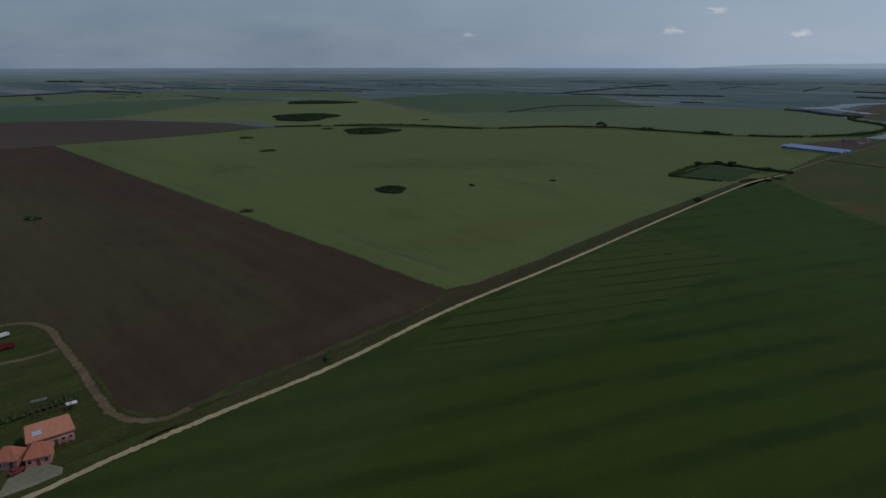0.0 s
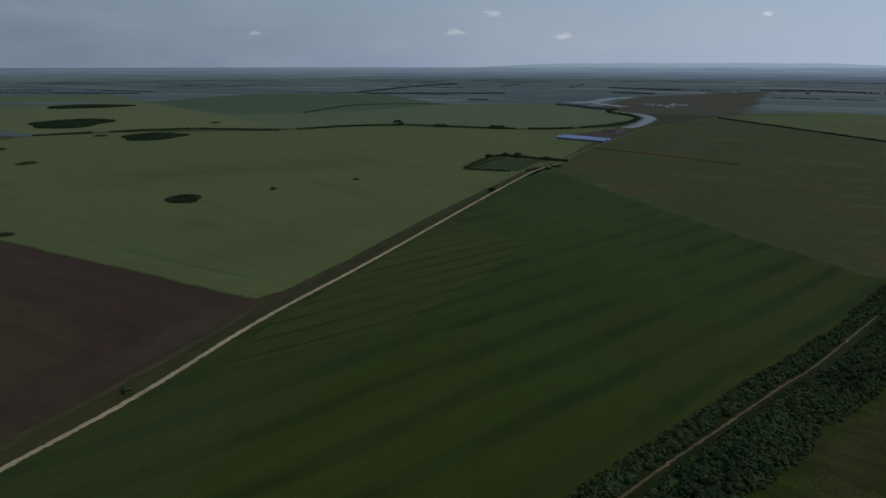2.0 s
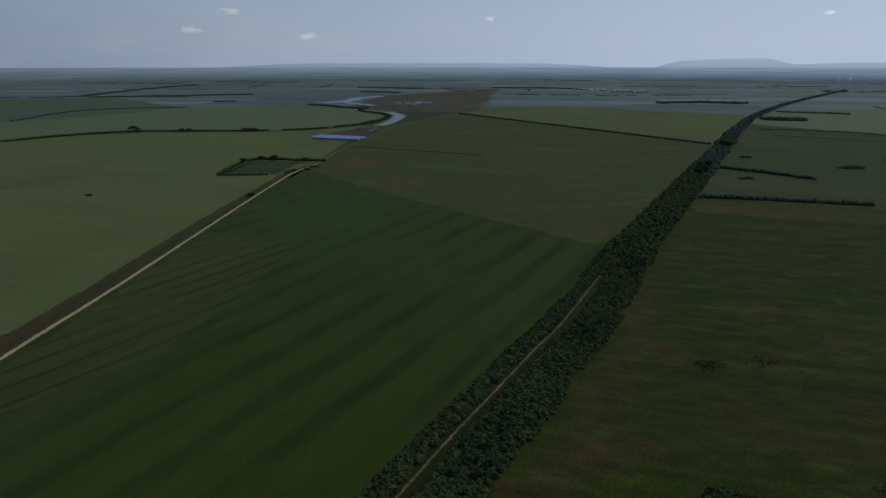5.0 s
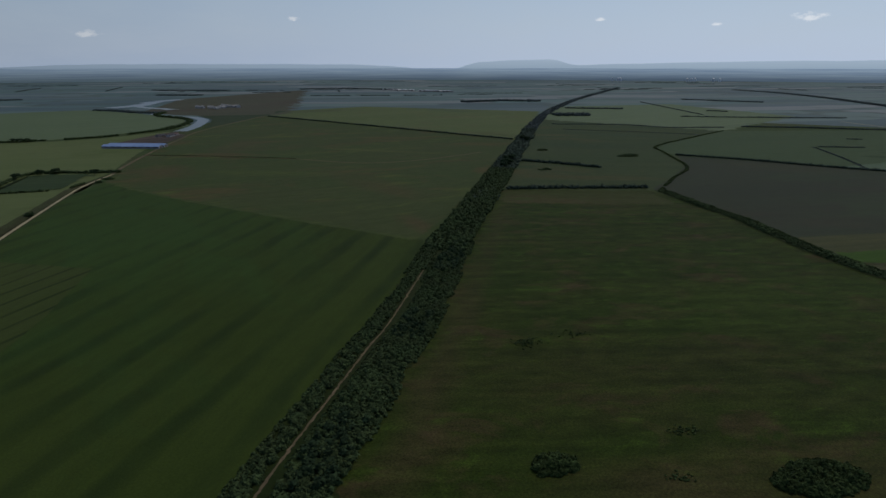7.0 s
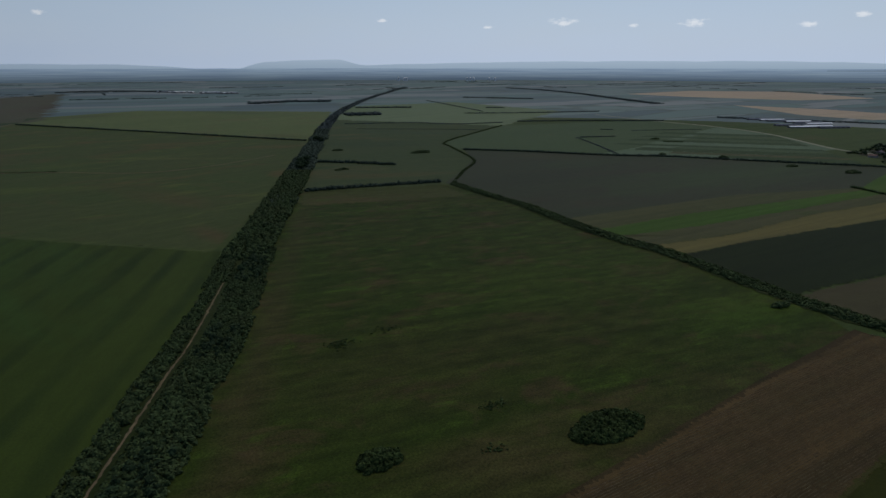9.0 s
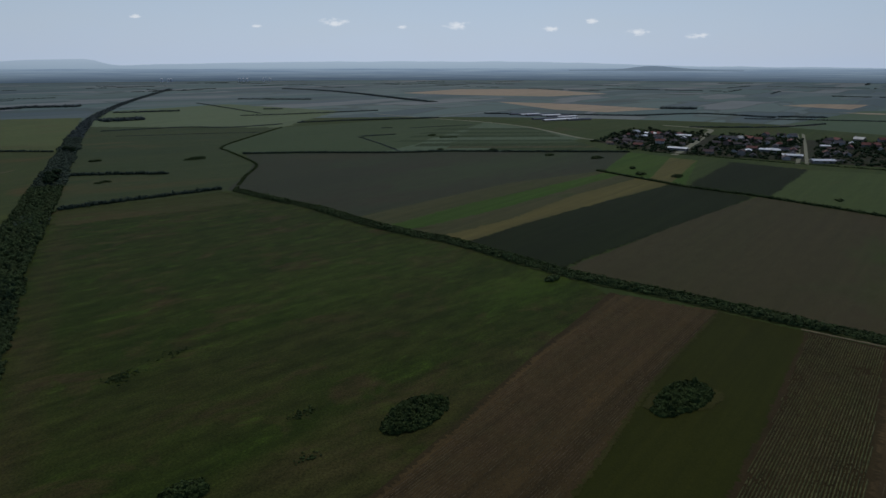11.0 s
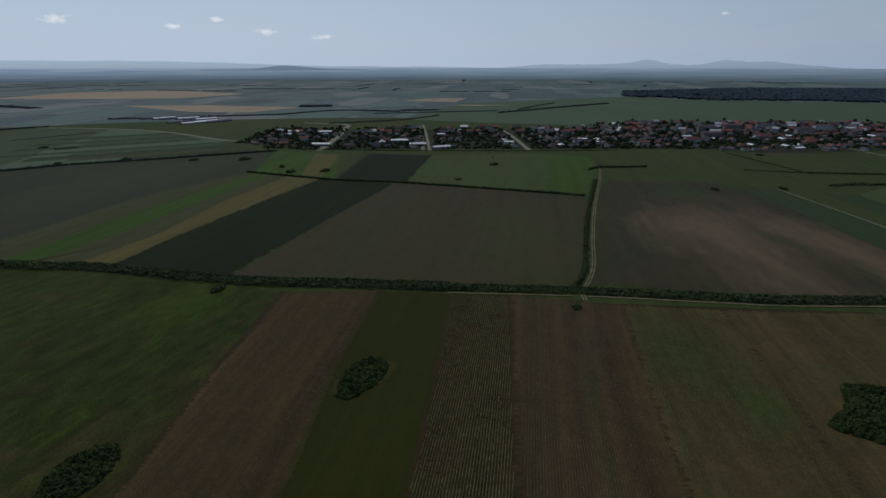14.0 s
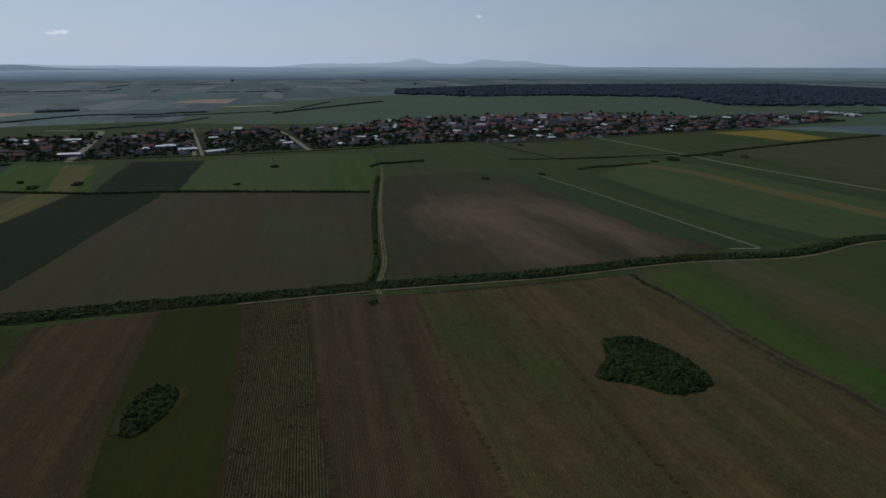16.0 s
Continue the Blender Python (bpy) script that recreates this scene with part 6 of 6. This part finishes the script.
def crop_rows(label, poly, spacing, height, width, seed, bare=-0.3, seg=0.8, material=None, loose=0.14):
    """Rows of low leafy plants along the working direction, with gaps where the crop has failed."""
    rng = np.random.default_rng(seed)
    a = radians(ROW)
    d, n = np.array((math.cos(a), math.sin(a))), np.array((-math.sin(a), math.cos(a)))
    p = np.array(poly, float)
    s0, s1, o0, o1 = (p @ d).min(), (p @ d).max(), (p @ n).min(), (p @ n).max()
    o, s = np.meshgrid(np.arange(o0, o1, spacing), np.arange(s0, s1, seg), indexing="ij")
    o, s = o.ravel(), s.ravel()
    mid = d * (s + seg / 2)[:, None] + n * o[:, None]
    keep = inside(mid, [tuple(q) for q in p]) & (np.hypot(*mid.T) > 120)
    sn = soft_noise(mid[:, 0], mid[:, 1], 9, seed) + 0.5 * soft_noise(mid[:, 0], mid[:, 1], 3.1, seed + 2) + loose * rng.standard_normal(len(mid))
    keep &= sn > bare
    o, s = o[keep], s[keep]
    k = len(o)
    h = height * (0.75 + 0.4 * rng.random(k))
    w = width * (0.8 + 0.4 * rng.random(k))
    jit = 0.03 * rng.standard_normal(k)
    v = np.zeros((k, 6, 3))
    for i, (ds, do, hz) in enumerate(((0, -1, 0), (0, 0, 1), (0, 1, 0), (1, -1, 0), (1, 0, 1), (1, 1, 0))):
        q = d * (s + ds * seg)[:, None] + n * (o + jit + do * w / 2)[:, None]
        v[:, i, :2], v[:, i, 2] = q, 0.22 + hz * h
    base = np.arange(k)[:, None] * 6
    quads = np.concatenate([base + np.array((0, 3, 4, 1)), base + np.array((1, 4, 5, 2))]).astype(np.int32)
    me = raw_mesh("crop_rows", v.reshape(-1, 3), quads=quads)
    me.materials.append(material or MAIZE)
    return tagged(new("crop_rows", me), label, "crop rows", "", "stuff")


crop_rows("thin seed rows on ridged brown soil", [(283, -110), (256, -143), (194, -87), (141, -46), (50, 32), (61, 69), (161, -11), (221, -56)], 0.95, 0.26, 0.30, 1, -0.5, material=RIDGE, loose=0.35)
crop_rows("dense maize rows on olive soil", [(231, -172), (213, -192), (143, -132), (106, -100), (20, -23), (20, 8), (122, -77), (164, -115)], 0.88, 0.58, 0.42, 2, -0.62, loose=0.3)
GREENROW = leaf_mat("young_crop_leaves", (0.062, 0.078, 0.032), (0.096, 0.110, 0.046), (0.082, 0.072, 0.042))
crop_rows("patchy maize rows", [(170, -228), (141, -257), (60, -182), (-20, -108), (10, -72), (68, -131), (118, -177)], 0.95, 0.34, 0.36, 4, -0.25, material=GREENROW, loose=0.3)
crop_rows("sparse rows round the large thicket", [(138, -260), (95, -314), (63, -288), (34, -268), (11, -254), (-8, -236), (-19, -223), (-20, -112), (60, -186)], 0.95, 0.24, 0.30, 5, 0.05, material=GREENROW, loose=0.3)

crop_rows("thin seed rows on ridged reddish soil", [(212, -196), (173, -227), (118, -173), (68, -127), (10, -72), (20, -27), (106, -104), (143, -136)], 0.88, 0.12, 0.24, 3, -0.3, material=RIDGE, loose=0.35)

# ---- farmyard ----
FARM_WALL = plain_mat("pink_brick", (0.46, 0.22, 0.19), (0.38, 0.17, 0.145), 3.0)
FARM_TILE = plain_mat("orange_clay_tiles", (0.46, 0.20, 0.13), (0.37, 0.15, 0.095), 1.2)
PORCH = plain_mat("pale_pink_paint", (0.56, 0.36, 0.32), rough=0.7)
RED_TILE = plain_mat("red_clay_tiles", (0.42, 0.15, 0.09), (0.32, 0.11, 0.07), 1.2)
RED_PAINT = plain_mat("dark_red_paint", (0.22, 0.025, 0.025), rough=0.35, spec=0.5, bump=0.02)
WHITE_PAINT = plain_mat("white_paint", (0.72, 0.72, 0.72), rough=0.4)
RUBBER = plain_mat("tyre_rubber", (0.02, 0.02, 0.02))
SOLAR = plain_mat("blue_white_panel", (0.45, 0.55, 0.72), rough=0.25, spec=0.6)


farm = house(12, 9.0, 3.6, 6.6, FARM_TILE, FARM_WALL, "pink brick farmhouse with a broad orange tile roof", 0.7, 1, "", 1, "house", 6)
farm.matrix_basis = pose(-125.6, 160.6, 0.09, 0, 0, 41)
for _k in range(3):
    for _j in range(2):
        _pn = part("roof_panel", box_bm(0.75, 0.62, 0.06), SOLAR, farm, "bluish white roof panel")
        _pn.matrix_basis = pose(-4.0 + 0.8 * _k, -2.6 - 0.62 * _j, 6.6 - (2.6 + 0.62 * _j) * 3.0 / 4.5 + 0.28, 33.7, 0, 0)
_bm = bmesh.new()
for _i in range(7):
    box_bm(0.16, 0.16, 2.5, -5.4 + _i * 1.8, -5.6, 0, 0.02, _bm)
box_bm(11.4, 0.18, 0.16, 0, -5.6, 2.5, 0.02, _bm)
part("porch_posts", _bm, PORCH, farm, "row of pale pink porch posts")
wing = house(6.2, 5.8, 3.1, 5.8, RED_TILE, FARM_WALL, "small pink brick wing with a hipped orange roof", 2.4, 0, "farm outbuildings", 1, "outbuilding", 3)
wing.matrix_basis = pose(-121.8, 150.4, 0.09, 0, 0, 26)
annex = house(6.0, 5.6, 3.0, 5.7, RED_TILE, FARM_WALL, "pink brick outbuilding with a hipped orange roof", 2.6, 0, "farm outbuildings", 1, "outbuilding", 2)
annex.matrix_basis = pose(-129.2, 148.4, 0.09, 0, 0, 12)
field("grey gravel forecourt of the farm", [(-150, 122), (-124, 137), (-126, 144), (-127, 147), (-119, 149), (-113, 147.5), (-111.5, 144.5), (-116, 139), (-123, 133), (-140, 112)], GRAVEL, z=0.115)


def car(x, y, turn, paint, label):
    ob = thing("car", label, "car", at=(x, y, 0.11), turn=turn)
    bm = box_bm(4.1, 1.7, 0.75, 0, 0, 0.3, 0.16)
    part("body", bm, paint, ob)
    bm = box_bm(2.2, 1.5, 0.6, -0.2, 0, 1.0, 0.2)
    part("cabin", bm, GLASS, ob, "dark glass cabin")
    part("roof", box_bm(1.7, 1.4, 0.08, -0.2, 0, 1.58, 0.03), paint, ob)
    for sx in (-1.3, 1.3):
        for sy in (-0.8, 0.8):
            b2 = bmesh.new()
            bmesh.ops.create_cone(b2, segments=16, radius1=0.32, radius2=0.32, depth=0.2, cap_ends=True, matrix=Matrix.Translation((sx, sy, 0.32)) @ Matrix.Rotation(math.pi / 2, 4, "X"))
            part("wheel", b2, RUBBER, ob)
    for sy in (-0.6, 0.6):
        part("headlight", box_bm(0.06, 0.3, 0.16, 2.05, sy, 0.7, 0.02), WHITE_PAINT, ob)
    return ob


def trailer(x, y, turn, l, paint, label):
    ob = thing("trailer", label, "trailer", at=(x, y, 0.09), turn=turn)
    part("bed", box_bm(l, 2.2, 0.2, 0, 0, 0.8, 0.03), paint, ob)
    for sy in (-1.1, 1.1):
        part("side_board", box_bm(l, 0.08, 0.8, 0, sy, 1.0, 0.02), paint, ob)
    for sx in (-l / 2, l / 2):
        part("end_board", box_bm(0.08, 2.2, 0.8, sx, 0, 1.0, 0.02), paint, ob)
    part("drawbar", box_bm(1.6, 0.14, 0.12, l / 2 + 0.8, 0, 0.7, 0.02), BARK, ob)
    for sx in (-l * 0.3, l * 0.3):
        for sy in (-1.0, 1.0):
            b2 = bmesh.new()
            bmesh.ops.create_cone(b2, segments=16, radius1=0.42, radius2=0.42, depth=0.24, cap_ends=True, matrix=Matrix.Translation((sx, sy, 0.42)) @ Matrix.Rotation(math.pi / 2, 4, "X"))
            part("wheel", b2, RUBBER, ob)
    return ob


car(-124.4, 144.2, 60, RED_PAINT, "dark red car parked on the gravel forecourt")
trailer(-184, 221.5, 28, 7.0, RED_PAINT, "dark red farm trailer standing on the grass")
trailer(-186.5, 219.0, 28, 6.0, RED_PAINT, "second dark red farm trailer beside the first")
trailer(-192.5, 232, 60, 4.0, WHITE_PAINT, "white farm trailer standing on the grass")
hedge("dark clipped hedge behind the farmhouse", [(-160, 156), (-147, 168), (-138, 178), (-132, 184)], 2.4, 2.2, None, 1.3, 40, 0.3, 0, 61)
pergola = thing("pergola", "open timber trellis frame behind the farmhouse", "pergola", at=(-134.5, 174.5, 0.1), turn=41)
for _i in range(8):
    for _s in (-1.6, 1.6):
        part("post", box_bm(0.14, 0.14, 2.3, -6 + _i * 1.7, _s, 0, 0.02), WOOD, pergola)
    part("crossbeam", box_bm(0.12, 3.6, 0.14, -6 + _i * 1.7, 0, 2.3, 0.02), WOOD, pergola)
for _s in (-1.6, 1.6):
    part("long_beam", box_bm(12.4, 0.12, 0.14, 0, _s, 2.16, 0.02), WOOD, pergola)
shelter = thing("shelter", "small white-roofed shelter beside the trellis", "shelter", at=(-129.5, 178.0, 0.1), turn=41)
part("roof", box_bm(3.2, 2.2, 0.12, 0, 0, 2.1, 0.03), WHITE_PAINT, shelter)
for _x in (-1.4, 1.4):
    for _y in (-0.9, 0.9):
        part("post", box_bm(0.12, 0.12, 2.1, _x, _y, 0, 0.02), WOOD, shelter)
pile = thing("timber_pile", "low pile of weathered timber on the grass", "timber pile", at=(-144.5, 183, 0.1), turn=35)
for _i in range(9):
    part("board", box_bm(4.6 + 0.2 * (_i % 3), 0.3, 0.14, 0.1 * (_i % 2), -1 + (_i % 5) * 0.45, 0.16 * (_i // 5), 0.01), SHEET_GREY if _i % 2 else WOOD, pile)
